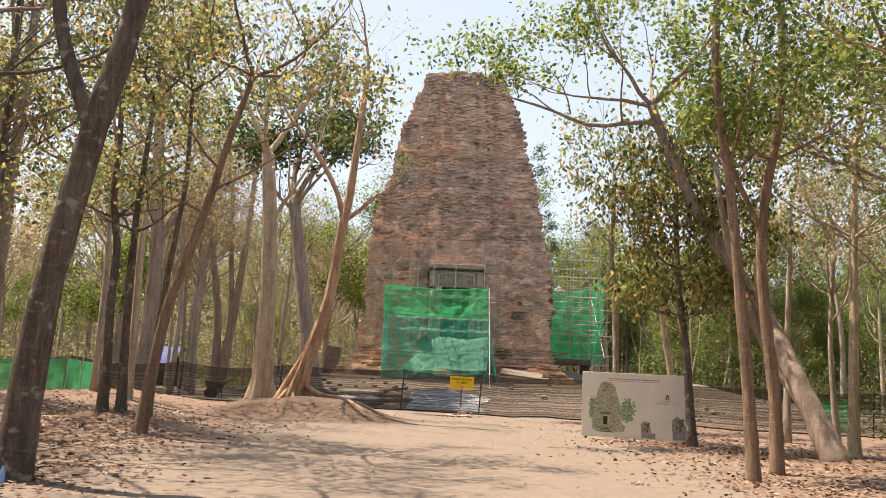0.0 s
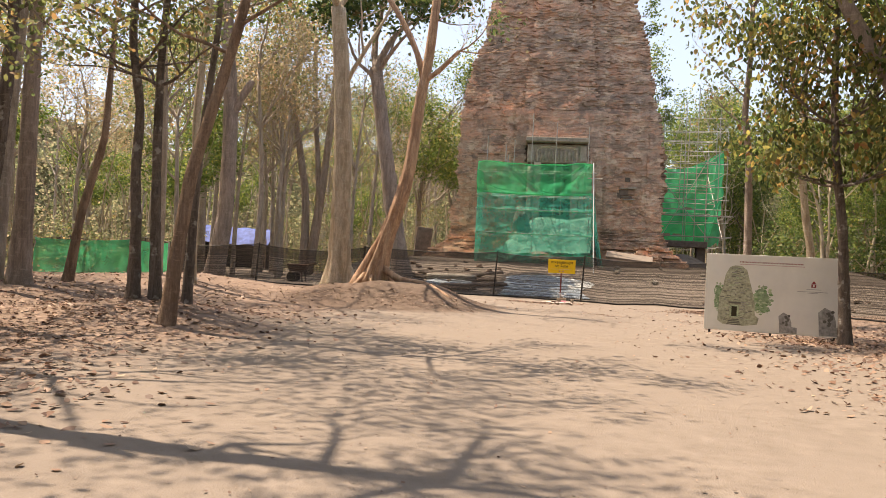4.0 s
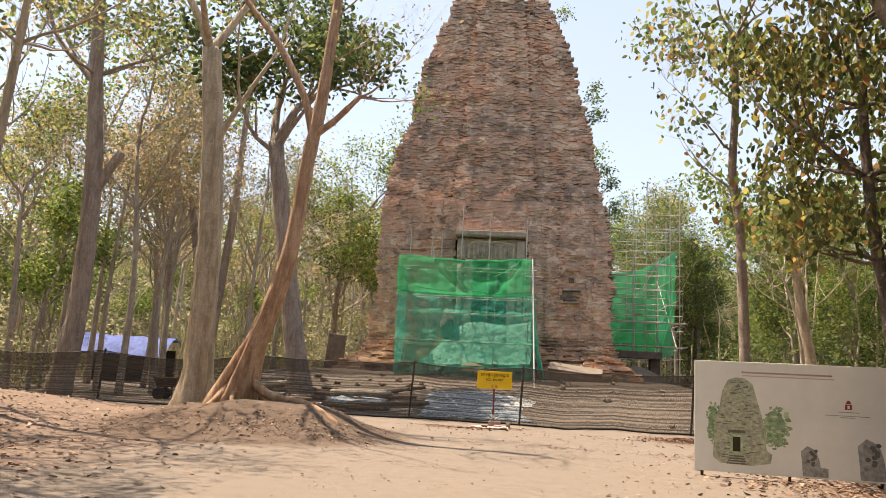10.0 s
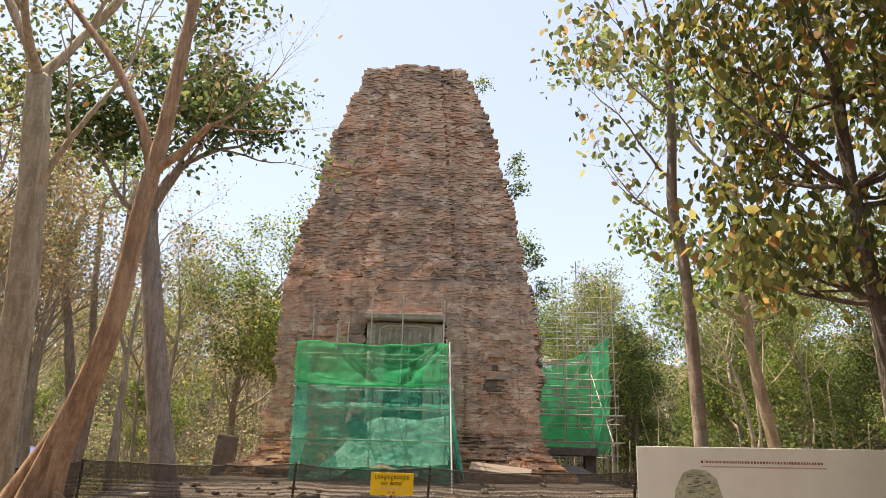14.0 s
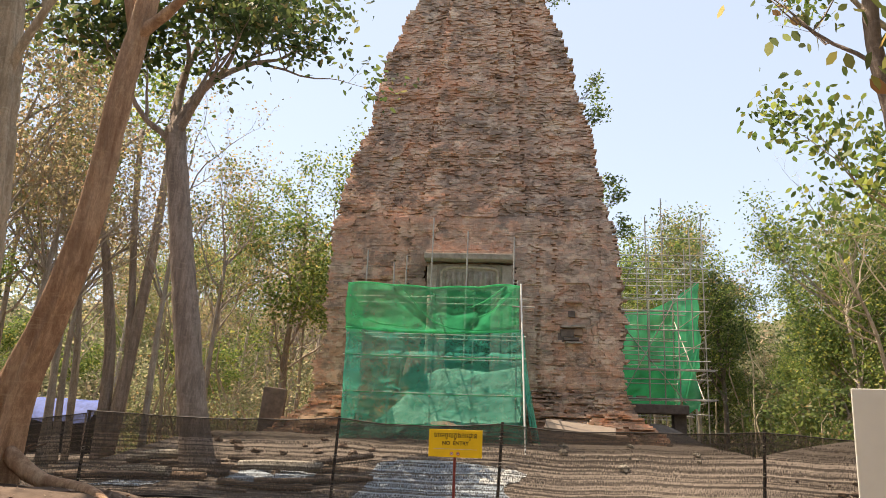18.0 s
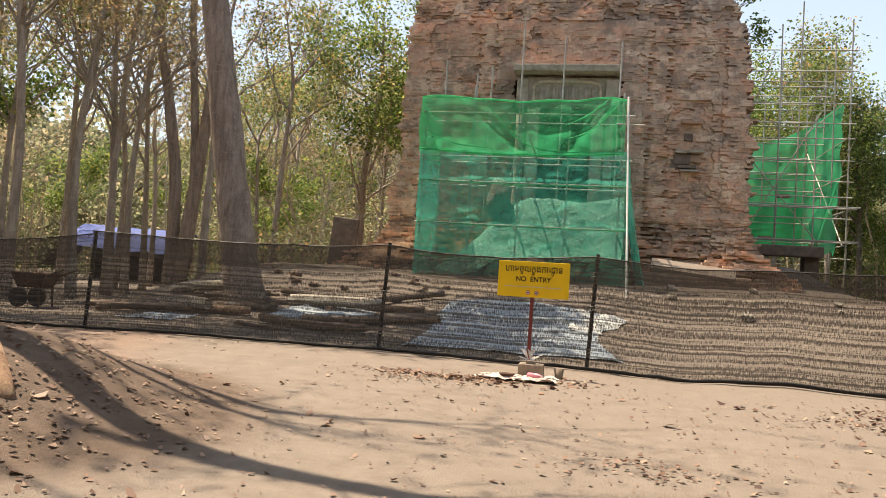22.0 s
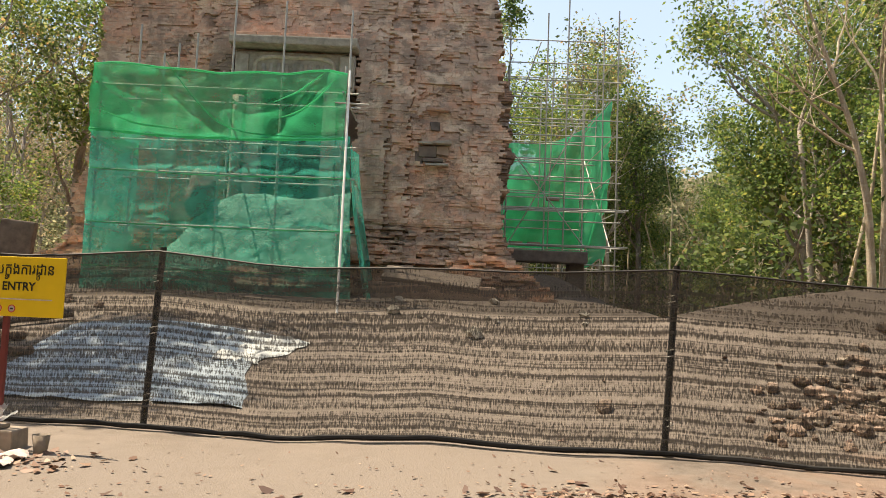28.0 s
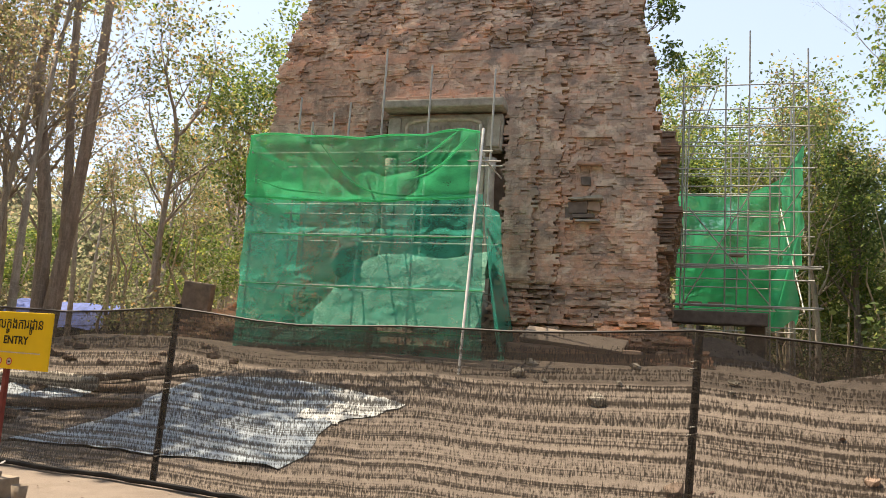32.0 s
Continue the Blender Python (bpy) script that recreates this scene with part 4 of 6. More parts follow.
make_tree("leaning reddish tree with a split buttressed foot and bare twigs", D_LINE, 0.23, 0.1, "bark_red", "leaf_dry",
          [(None, (0.2, 0.1, 1), 3, 0.07, 2), (0.85, (-0.7, -0.6, 0.8), 3, 0.05, 2), ((-3.5, -6.1, 8.75), (1, -0.1, 0.5), 1.7, 0.035, 3), ((-3.5, -6.1, 8.75), (0.9, 0.3, -0.15), 1.5, 0.03, 3), ((-3.9, -6.0, 8.45), (0.9, -0.4, 0.1), 1.4, 0.025, 3), (0.72, (0.9, 0.2, 0.5), 1.5, 0.025, 3), (0.8, (1, -0.3, 0.5), 1.7, 0.03, 3), (0.9, (0.9, 0.2, 0.7), 1.7, 0.03, 3), ((-7.4, -5.5, 12.2), (-0.5, 0, 1), 2.4, 0.06, 3)],
          (1, 0.2, 0.13, 1.0), 28, 2.1, 0.42, thick=1, keep=0.12,
          extra=[([(-4.69, -5.8, 7.8), (-4.2, -5.9, 8.1), (-3.5, -6.1, 8.75)], 0.11, 0.06), ([(-4.75, -5.8, 7.9), (-5.0, -5.75, 8.8), (-5.9, -5.6, 10.4), (-7.4, -5.5, 12.2)], 0.12, 0.07),
                 ([(-6.85, -6.25, 0.35), (-6.5, -6.0, 1.2), (-6.0, -5.85, 2.2), (-5.55, -5.8, 3.2)], 0.16, 0.06),
                 ([(-5.9, -5.7, 1.3), (-5.3, -5.8, gz(-5.3, -5.8) + 0.06), (-4.7, -5.95, gz(-4.7, -5.95) + 0.02), (-4.2, -6.25, gz(-4.2, -6.25)), (-3.6, -6.75, gz(-3.6, -6.75)), (-3.2, -7.1, gz(-3.2, -7.1) - 0.03)], 0.13, 0.06), ([(-6.05, -5.5, 1.2), (-5.6, -5.0, gz(-5.6, -5.0) + 0.08), (-5.2, -4.4, gz(-5.2, -4.4) - 0.03)], 0.1, 0.04), ([(-6.35, -6.0, 1.1), (-6.55, -6.35, 0.72), (-6.8, -6.7, 0.42), (-7.0, -7.0, 0.1)], 0.10, 0.03),
                 ([(-6.2, -5.9, 1.15), (-6.12, -6.3, 0.78), (-6.0, -6.65, 0.45), (-5.9, -6.95, 0.1)], 0.09, 0.03)])
make_tree("tree with large drooping olive and rust leaves beside the board", [(7.65, -11.2, 0), (7.46, -11.2, 2.9), (7.21, -11.2, 4.8), (7.12, -11.2, 6.4), (7.1, -11.2, 8.6)], 0.15, 0.07, "bark_dark", "leaf_rust",
          fan(6, 11, 0.3, 1.6, 0.05, 2, None, (0.25, 0)) + fan(7, 12, 0.12, 1.6, 0.045, 2, 0.5, (0.2, 0)) + fan(7, 13, 0.2, 1.8, 0.05, 2, 0.68, (0.25, 0)) + fan(6, 19, 0.25, 1.8, 0.045, 2, 0.84, (0.25, 0))
          + [(0.66, (1, 0.1, 0.2), 1.8, 0.05, 2)],
          (10, 0.26, 0.175, 1.6), 29, thick=1)
make_tree("thin reddish-barked tree with feathery foliage", [(6.11, -21.2, 0), (6.02, -21.2, 1.58), (5.9, -21.2, 3.25), (5.78, -21.2, 4.74), (5.67, -21.2, 6.16), (5.5, -21.2, 7.0), (5.4, -21.2, 8.6), (5.5, -21.2, 11)], 0.125, 0.07, "bark_brown", "leaf_green",
          fan(5, 14, 0.4, 2.6, 0.05, 2) + fan(3, 15, 0.3, 2.0, 0.04, 2, 0.6), (10, 0.25, 0.13, 0.6), 30, 1.4)
make_tree("thin twin-forked reddish tree with feathery foliage", [(7.14, -19.6, 0), (7.13, -19.6, 1.62), (6.95, -19.6, 3.2), (6.85, -19.6, 4.7), (6.99, -19.6, 6.13), (7.31, -19.6, 7.6), (7.43, -19.6, 9.4), (7.4, -19.6, 11.5)], 0.14, 0.08, "bark_brown", "leaf_green",
          fan(5, 16, 0.4, 2.8, 0.05, 2) + fan(4, 17, 0.3, 2.2, 0.04, 2, 0.62), (10, 0.27, 0.13, 0.6), 31, 1.4, extra=[([(6.9, -19.6, 5.2), (6.3, -19.5, 6.6), (5.9, -19.4, 8.4)], 0.07, 0.04)])
make_tree("thick grey leaning tree whose limb overhangs the path", [(9.95, -16.3, 0), (9.4, -15.2, 2.0), (8.98, -13.7, 4.2), (8.3, -13.05, 5.5), (7.5, -12.8, 7.0), (6.6, -12.8, 8.6), (5.9, -12.9, 10.5)], 0.30, 0.14, "bark_grey", "leaf_green",
          fan(5, 18, 0.5, 3.2, 0.08, 2) + [((1.6, -12.9, 10.55), (-1, -0.1, 0.15), 1.8, 0.03, 2), ((2.76, -12.9, 10.25), (-0.7, 0.3, 0.7), 2.2, 0.03, 2), ((3.37, -12.9, 10.11), (-0.4, -0.3, 1), 2.2, 0.03, 2), ((5.0, -12.9, 9.9), (-0.3, -0.3, 1), 2.4, 0.04, 2), ((7.7, -13.6, 8.4), (0.4, -0.4, 1), 2.8, 0.06, 2), ((7.7, -13.6, 8.4), (-0.3, 0.4, 1), 2.6, 0.05, 2), ((7.5, -12.8, 7.0), (0.8, 0.6, 0.6), 3, 0.06, 2), ((7.5, -12.8, 7.0), (0.6, -0.9, 0.6), 3, 0.06, 2)],
          (8, 0.28, 0.16, 0.5), 32, 1.4, extra=[([(6.9, -12.8, 8.3), (6.66, -12.9, 9.7), (6.2, -12.9, 10.1), (5.18, -12.9, 9.94), (3.77, -12.9, 9.55), (3.37, -12.9, 10.11), (2.76, -12.9, 10.25), (1.6, -12.9, 10.55)], 0.10, 0.035), ([(9.75, -16.0, 0.6), (9.15, -13.9, 2.64), (8.65, -13.7, 3.81), (8.15, -13.7, 5.39), (7.86, -13.7, 6.52), (7.7, -13.6, 8.4)], 0.17, 0.09)])
make_tree("straight grey tree with sparse yellowing leaves", [(5.85, -8.2, 0.0), (5.77, -8.2, 2.3), (5.72, -8.2, 4.2), (5.68, -8.2, 5.4), (5.5, -8.2, 6.3), (5.6, -8.2, 7.8), (5.6, -8.2, 9.6)], 0.13, 0.07, "bark_grey", "leaf",
          [(None, (-0.6, 0.1, 1), 1.8, 0.04, 3), (None, (0.7, 0.3, 1), 1.8, 0.04, 3), (None, (0.2, -0.6, 1), 1.8, 0.04, 3), (0.66, (-1, 0.2, 0.65), 1.5, 0.03, 4), (0.75, (-1, -0.3, 0.5), 1.6, 0.03, 4), (0.85, (-1, 0.2, 0.5), 1.6, 0.028, 4), (0.95, (-0.9, -0.1, 0.7), 1.6, 0.028, 4)], (1, 0.2, 0.18, 1.0), 33, 1.3, thick=1, keep=0.4)
make_tree("pale leaning tree with broad leaves near the fence", [(9.15, -3.1, 0.1), (8.95, -3.1, 2.6), (8.7, -3.1, 3.9), (8.5, -3.1, 5.8), (8.55, -3.1, 6.7), (8.5, -3.1, 9)], 0.17, 0.09, "bark_pale", "leaf_green",
          fan(5, 20, 0.5, 2.4, 0.05, 2) + fan(4, 21, 0.2, 2.0, 0.04, 2, 0.62), (8, 0.25, 0.16, 0.9), 34, 1.3)
# trees that shade the near end of the path
for k, (x, y, dx, mt, lf) in enumerate(((-7.6, -30.5, 0.5, "bark_grey", "leaf"), (-6.2, -37.5, 0.8, "bark_dark", "leaf_green"), (-9.5, -24.0, 0.4, "bark_dark", "leaf"), (8.6, -29.0, -0.6, "bark_grey", "leaf_green"), (9.8, -24.0, -0.3, "bark_red", "leaf_green"), (10.5, -19.0, 0.0, "bark_grey", "leaf"), (11.8, -13.0, 0.3, "bark_pale", "leaf_green"), (-11.5, -20.5, 0.2, "bark_grey", "leaf"))):
    make_tree("forest tree leaning over the path with a leafy crown", [(x, y, 0), (x + dx * 0.3, y, 3), (x + dx, y + 0.2, 6.2), (x + dx * 1.6, y + 0.3, 9.5)], 0.17, 0.08, mt, lf,
              fan(5, 50 + k, 0.4, 3.0, 0.07, 2) + fan(4, 60 + k, 0.3, 2.6, 0.05, 2, 0.72), ((4, 0.36, 0.13, 0.6) if x < 0 else (6, 0.36, 0.15, 0.6)), 70 + k, keep=0.9)
# trees inside the fenced ground
make_tree("thick dark tree with a full crown inside the fence", [(-7.55, 6.4, 0.4), (-7.95, 6.4, 2.2), (-8.4, 6.4, 4.6), (-8.8, 6.4, 6.8), (-9.3, 6.4, 9.6), (-9.6, 6.5, 11.2)], 0.44, 0.32, "bark_grey", "leaf_crown",
          [(None, (-0.35, 0.4, 1), 4.2, 0.2, 3), (None, (0.45, 0.1, 1.0), 3.9, 0.2, 3), (0.99, (0.55, -0.4, 0.5), 2.8, 0.14, 3), (0.95, (-0.6, -0.4, 0.5), 3.0, 0.12, 3)], (6, 0.42, 0.27, 0.5), 35, 1.3)
make_tree("grey tree with a snapped side limb behind the fence", [(-16.55, 4, 0.3), (-16.3, 4, 1.9), (-16.08, 4, 3.2), (-16.05, 4, 6.9), (-16.2, 4, 9.8), (-16.45, 4, 12), (-16.72, 4, 15), (-16.9, 4, 18)], 0.42, 0.22, "bark_grey", "leaf",
          fan(5, 22, 0.5, 4, 0.1, 2) + fan(4, 23, 0.3, 3.5, 0.07, 2, 0.75), (8, 0.45, 0.25, 0.5), 36, 1.3, extra=[([(-16.05, 4, 8.0), (-15.6, 4, 9.0), (-15.08, 4, 9.87)], 0.2, 0.16), ([(-16.55, 4, 12.7), (-17.4, 4, 13.6), (-18.44, 4, 14.6), (-19.2, 4, 16.5)], 0.14, 0.07)])
make_tree("grey multi-stemmed tree behind the fence", [(-16.9, 18.6, 0.3), (-16.9, 18.6, 3.0), (-17.0, 18.6, 5.4), (-17.7, 18.6, 9.2), (-18.4, 18.6, 12), (-17.8, 18.6, 15)], 0.3, 0.16, "bark_grey", "leaf_green", fan(4, 24, 0.6, 3.4, 0.08, 2), (7, 0.4, 0.24, 0.4), 37, 1.4,
          extra=[([(-16.6, 18.6, 0.2), (-16.2, 18.6, 3.0), (-15.93, 18.6, 6.0), (-15.6, 18.6, 9.2), (-15.4, 18.6, 13), (-15.3, 18.6, 17)], 0.33, 0.15), ([(-16.1, 18.6, 4.9), (-16.3, 18.6, 8.0), (-16.7, 18.6, 11.5), (-16.9, 18.6, 16)], 0.2, 0.12)])
make_tree("bare grey tree with a broad leafless crown", [(12.72, 8, 0.6), (12.58, 8, 2.1), (12.5, 8, 3.8), (12.44, 8, 4.2), (12.18, 8, 5.45), (11.78, 8, 6.55), (11.38, 8, 7.6)], 0.10, 0.035, "bark_pale", "leaf_dry",
          [(None, (-0.5, 0, 1), 2.0, 0.03, 3), (0.62, (-1, 0.1, 0.28), 2.3, 0.032, 4), (0.66, (-1, -0.2, 0.5), 2.3, 0.032, 4), (0.74, (-1, 0.2, 0.25), 2.2, 0.03, 4), (0.8, (-0.9, -0.3, 0.6), 2.0, 0.028, 4),
           (0.85, (0.5, 0.3, 1), 2.0, 0.03, 4), (0.9, (-0.8, 0.4, 0.9), 2.0, 0.026, 4), ((12.76, 8, 6.2), (0.2, 0.1, 1), 2.4, 0.035, 4), ((12.73, 8, 5.1), (0.9, -0.2, 0.6), 2.4, 0.03, 4), ((12.75, 8, 5.8), (-0.5, -0.5, 0.9), 2.2, 0.03, 4), ((12.76, 8, 6.2), (-0.4, 0.3, 1), 2.4, 0.03, 4)], None, 38, 1.3,
          extra=[([(12.84, 8.1, 0.5), (12.77, 8, 3.04), (12.84, 8, 4.29), (12.73, 8, 5.1), (12.76, 8, 6.2)], 0.085, 0.04)])


# ---- forest all round: a few kinds of tree, each built once and copied ----
def forest_kind(label, seed, height, r, bark, leaf, crown, limbs, lean=0.5, low=5):
    rnd = random.Random(seed)
    line = [(0, 0, 0), (rnd.uniform(-lean, lean) * 0.4, rnd.uniform(-lean, lean) * 0.4, height * 0.3), (rnd.uniform(-lean, lean), rnd.uniform(-lean, lean), height * 0.62)]
    t = thing("tree", label, "tree", (0, 0, 0), "forest trees round the temple")
    pts, radii, tube = trunk_tube([Vector((*line[0][:2], -0.4))] + [Vector(p) for p in line[1:]], r, r * 0.6, 1.4, 8, seed, 0.0, 9)
    mesh_ob("trunk", tube[0], tube[1], bark, t, smooth=True)
    tips = []
    for k in range(limbs[0]):
        out = []
        a = rnd.uniform(0, 6.28)
        i = rnd.randint(low, 8)
        grow(rnd, pts[i], (math.cos(a), math.sin(a), rnd.uniform(0.3, 1.6)), height * limbs[1] * rnd.uniform(0.7, 1.2), r * 0.45, limbs[2], out, tips, 0.28, sides=4)
        v, f = join(out)
        mesh_ob("limb", v, f, bark, t, smooth=True)
    out = []
    grow(rnd, pts[-1], (0, 0, 1), height * 0.2, r * 0.6, limbs[2], out, tips, 0.28, sides=4)
    v, f = join(out)
    mesh_ob("limb", v, f, bark, t, smooth=True)
    if crown:
        leaf_ob("crown", [leaf_cloud([tuple(p) for p in tips], crown[0], crown[1], crown[2], seed, 0.4)], leaf, t)
    return t


KINDS = [
    forest_kind("tall slender forest tree with fresh green leaves", 101, 14, 0.15, "bark_ash", "leaf_green", (22, 0.34, 0.17), (5, 0.20, 2)),
    forest_kind("tall forest tree with dull olive and brown leaves", 102, 13, 0.135, "bark_ash", "leaf", (15, 0.34, 0.16), (5, 0.22, 2)),
    forest_kind("leafless grey forest tree with fine twigs", 103, 13, 0.10, "bark_ash", "leaf_dry", (2, 0.3, 0.10), (5, 0.22, 3)),
    forest_kind("dry forest tree with thin rusty foliage", 104, 12, 0.115, "bark_ash", "leaf_dry", (13, 0.36, 0.13), (6, 0.22, 2)),
    forest_kind("dense dark green forest tree", 105, 11, 0.16, "bark_dark", "leaf_dark", (34, 0.40, 0.155), (6, 0.22, 2)),
    forest_kind("broad leafy tree clothed in foliage nearly to the ground", 107, 12, 0.16, "bark_ash", "leaf_green", (32, 0.42, 0.15), (10, 0.24, 2), 0.5, 3),
    forest_kind("bushy bright green young tree", 106, 7.5, 0.08, "bark_ash", "leaf_green", (18, 0.3, 0.17), (7, 0.26, 2)),
]


def open_view(x, y):
    """The open strip under the trees between the path and the shelter."""
    return 0.7 - 29.7 * (y + 27.5) / 60.5 - 3 < x < 6.4 - 35 * (y + 6.9) / 39.9 + 2


def gap_east(x, y):
    """The lower stretch of the woods beside the tower, where the sky shows."""
    return 4.2 + 0.255 * (y + 7.8) < x < 4.2 + 0.38 * (y + 7.8)


KIND_TOP = (14.5, 13.5, 13.5, 12.5, 12.0, 12.5, 8.5)


def skyline(x, y, k, s):
    """Keeps the woods west of the tower low enough for the sky to show over them."""
    dx, dy = x - 2.1, y + 10.6
    way = math.degrees(math.atan2(-dx, dy))
    if y > 8 and 13 < way < 29:
        return min(s, (math.hypot(dx, dy) * 0.29 + 1.0) / KIND_TOP[k])
    return s


def plant():
    rnd = random.Random(77)
    spots = []

    def blocked(x, y):
        if 9.5 < x < 15 and 2 < y < 14:
            return True
        if -11 < x < 10.5 and -60 < y < 40:
            return True
        if 5 < x < 14 and 16 < y < 34:
            return True
        if -36 < x < -24 and 27 < y < 37:
            return True
        if x < 0 and -3.0 < y < 3 and x > -28:
            return True
        return 10 <= x < 27 and -3.5 < y < 2

    zones = [((-38, -10), (6, 62), 47, 3.0), ((10.5, 40), (2, 62), 74, 2.4), ((-24, 20), (40, 62), 26, 3.2), ((-34, -12.5), (-34, 4), 35, 2.6), ((11.5, 36), (-34, -4), 35, 2.6), ((-30, 30), (-75, -52), 8, 5)]
    for (x0, x1), (y0, y1), count, gap in zones:
        made, tries = 0, 0
        while made < count and tries < 4000:
            tries += 1
            x, y = rnd.uniform(x0, x1), rnd.uniform(y0, y1)
            if blocked(x, y) or any((x - a) ** 2 + (y - b) ** 2 < gap * gap for a, b in spots):
                continue
            spots.append((x, y))
            made += 1
            if x > 8 and y > 0:
                k = rnd.choices(range(7), (2, 1, 1, 0.7, 3, 7, 1.5))[0]
            elif x > 4 and y > 28:
                k = rnd.choices((0, 2, 4, 5, 6), (3, 1, 2, 3, 2))[0]
            elif y > 3:
                k = rnd.choices(range(7), (1.0, 3, 4, 5, 0, 0, 1.0))[0]
                if y < 34 and open_view(x, y) and k > 3:
                    k = 2
            else:
                k = rnd.choices(range(7), (3, 4, 2, 2, 1, 0.5, 2))[0]
            s = rnd.uniform(0.85, 1.2) * (1.3 if y > 28 and x < 8 else (1.15 if x < 0 else 1.0))
            if x > 8 and 0 < y < 28:
                s *= 0.82
            if 9 < x < 24 and y > 2 and gap_east(x, y):
                s *= 0.62
            s = skyline(x, y, k, s)
            m = pose(x, y, gz(x, y) - 0.05, 0, 0, rnd.uniform(0, 360)) @ Matrix.Diagonal((s, s, s * rnd.uniform(0.92, 1.15), 1))
            copy_thing(KINDS[k], m)
    # taller trees that stand over the rest
    for k, x, y, s in ((5, -10.2, 23.5, 1.22), (1, -12.8, 19.5, 1.08), (3, -9.0, 38, 1.25), (5, 9.5, 44, 1.4), (5, 12.5, 47, 1.4), (5, 16.5, 45, 1.15), (0, 13.8, 42, 1.3), (5, 24.5, 41, 1.25), (0, 12.6, 34, 0.95), (5, 17.0, 18.5, 1.05), (5, 19.5, 25, 1.2), (5, 20.5, 14, 1.15), (5, 16.0, 11.5, 0.8), (3, -15.6, 10.5, 1.3),
                       (0, -21.0, 12, 1.45), (1, -17.0, 14.5, 1.15), (3, -20.5, 20, 1.25), (6, -8.6, 30, 1.5)):
        copy_thing(KINDS[k], pose(x, y, gz(x, y) - 0.05, 0, 0, x * 37) @ Matrix.Diagonal((s, s, s, 1)))
    for i, kd in enumerate(KINDS):
        x, y = -26 + 9.0 * i, 66 + (i % 2) * 4
        kd.location = (x, y, gz(x, y))


plant()


def build_undergrowth():
    rs = np.random.RandomState(9)
    cs = []
    for x0, x1, y0, y1, n, top in ((-40, -10, 9, 50, 1000, 3.6), (10.8, 42, 8, 50, 980, 5.2), (-25, 25, 42, 60, 380, 3.5), (-42, -18, -34, 6, 330, 2.6), (16, 42, -34, 5, 380, 2.6)):
        x, y = rs.uniform(x0, x1, n), rs.uniform(y0, y1, n)
        strip = np.array([open_view(a, b) and b < 36 for a, b in zip(x, y)])
        keep = ~strip & ~((x > -35) & (x < -24) & (y > 26) & (y < 37)) & ~((x < 13.5) & (x > 5) & (y < 33) & (y > 16))
        z = rs.uniform(0.1, 1, n) ** 1.7 * top * np.where(y > 22, np.where(x < 0, 1.9, 1.7), 0.85)
        cs.append(np.stack([x, y, z], 1)[keep])
    c = np.concatenate(cs)
    west = c[:, 0] < 0
    for cc, mt, nm in ((c[~west][::2], "leaf_crown", "green"), (c[~west][1::2], "leaf_dark", "dark"), (c[west][::3], "leaf", "olive"), (np.concatenate([c[west][1::3], c[west][2::3]]), "leaf_far", "dull dry")):
        ob = leaf_ob("undergrowth", [leaf_cloud(cc, 70, 0.5, 0.2 if nm in ("green", "dark") else 0.17, 3 if nm == "green" else 4, 0.2)], mt, None)
        tagged(ob, "dense %s undergrowth of shrubs and saplings" % nm, "undergrowth", kind="stuff")
    # thin upright saplings
    tubes = []
    rnd = random.Random(3)
    for k in range(430):
        side = rnd.random()
        x = rnd.uniform(-38, -10) if side < 0.5 else rnd.uniform(11, 40)
        y = rnd.uniform(8, 45)
        if (y < 36 and open_view(x, y)) or (x < 13.5 and y < 33 and x > 0) or (-36 < x < -24 and 26 < y < 37):
            continue
        h, r = rnd.uniform(3.5, 9.5), rnd.uniform(0.7, 1.7)
        tubes.append(ring_tube([(x, y, 0)] + [(x + rnd.uniform(-0.25, 0.25) * q, y + rnd.uniform(-0.2, 0.2) * q, h * q / 4) for q in (1, 2, 3, 4)], [0.055 * r, 0.048 * r, 0.04 * r, 0.03 * r, 0.012], 5, cap=False))
    v, f = join(tubes)
    tagged(mesh_ob("saplings", v, f, "bark_pale", smooth=True), "thin pale sapling stems in the woods", "saplings", kind="stuff")
    # the closed mass of the woods, lumpy crown on crown, behind everything
    nu, nv = 260, 12
    verts, faces = [], []
    for a in range(nu):
        th = 2 * math.pi * a / nu
        cx, cy = math.cos(th), math.sin(th)
        top = 17.5 + 2.5 * noise.noise((cx * 7, cy * 7, 2)) + 2.2 * noise.noise((cx * 21, cy * 21, 5)) + 1.2 * noise.noise((cx * 60, cy * 60, 8))
        for b in range(nv + 1):
            h = b / nv
            rr = 84 + 5 * h ** 3 + 2.2 * noise.noise((cx * 26, cy * 26, h * 5)) + 1.2 * noise.noise((cx * 70, cy * 70, h * 9))
            verts.append((rr * cx, rr * cy + 5, -0.5 + (top + 0.5) * h))
    for a in range(nu):
        for b in range(nv):
            k, k2 = a * (nv + 1) + b, ((a + 1) % nu) * (nv + 1) + b
            faces.append((k2, k, k + 1, k2 + 1))
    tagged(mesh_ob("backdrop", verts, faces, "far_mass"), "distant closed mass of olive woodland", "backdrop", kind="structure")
    # far woods that close the horizon; their haze is only paler leaf colour
    n = 1500
    a = rs.uniform(0, 2 * np.pi, n)
    r = rs.uniform(78, 100, n)
    c = np.stack([r * np.cos(a), r * np.sin(a) + 5, rs.uniform(0.1, 1, n) * 19], 1)
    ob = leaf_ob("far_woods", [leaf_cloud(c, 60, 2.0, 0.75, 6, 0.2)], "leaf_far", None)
    tagged(ob, "distant dry woodland closing the view, haze put into its pale leaf colour", "woods", kind="stuff")
    n = 2300
    a = rs.uniform(0, 2 * np.pi, n)
    r = rs.uniform(62, 76, n)
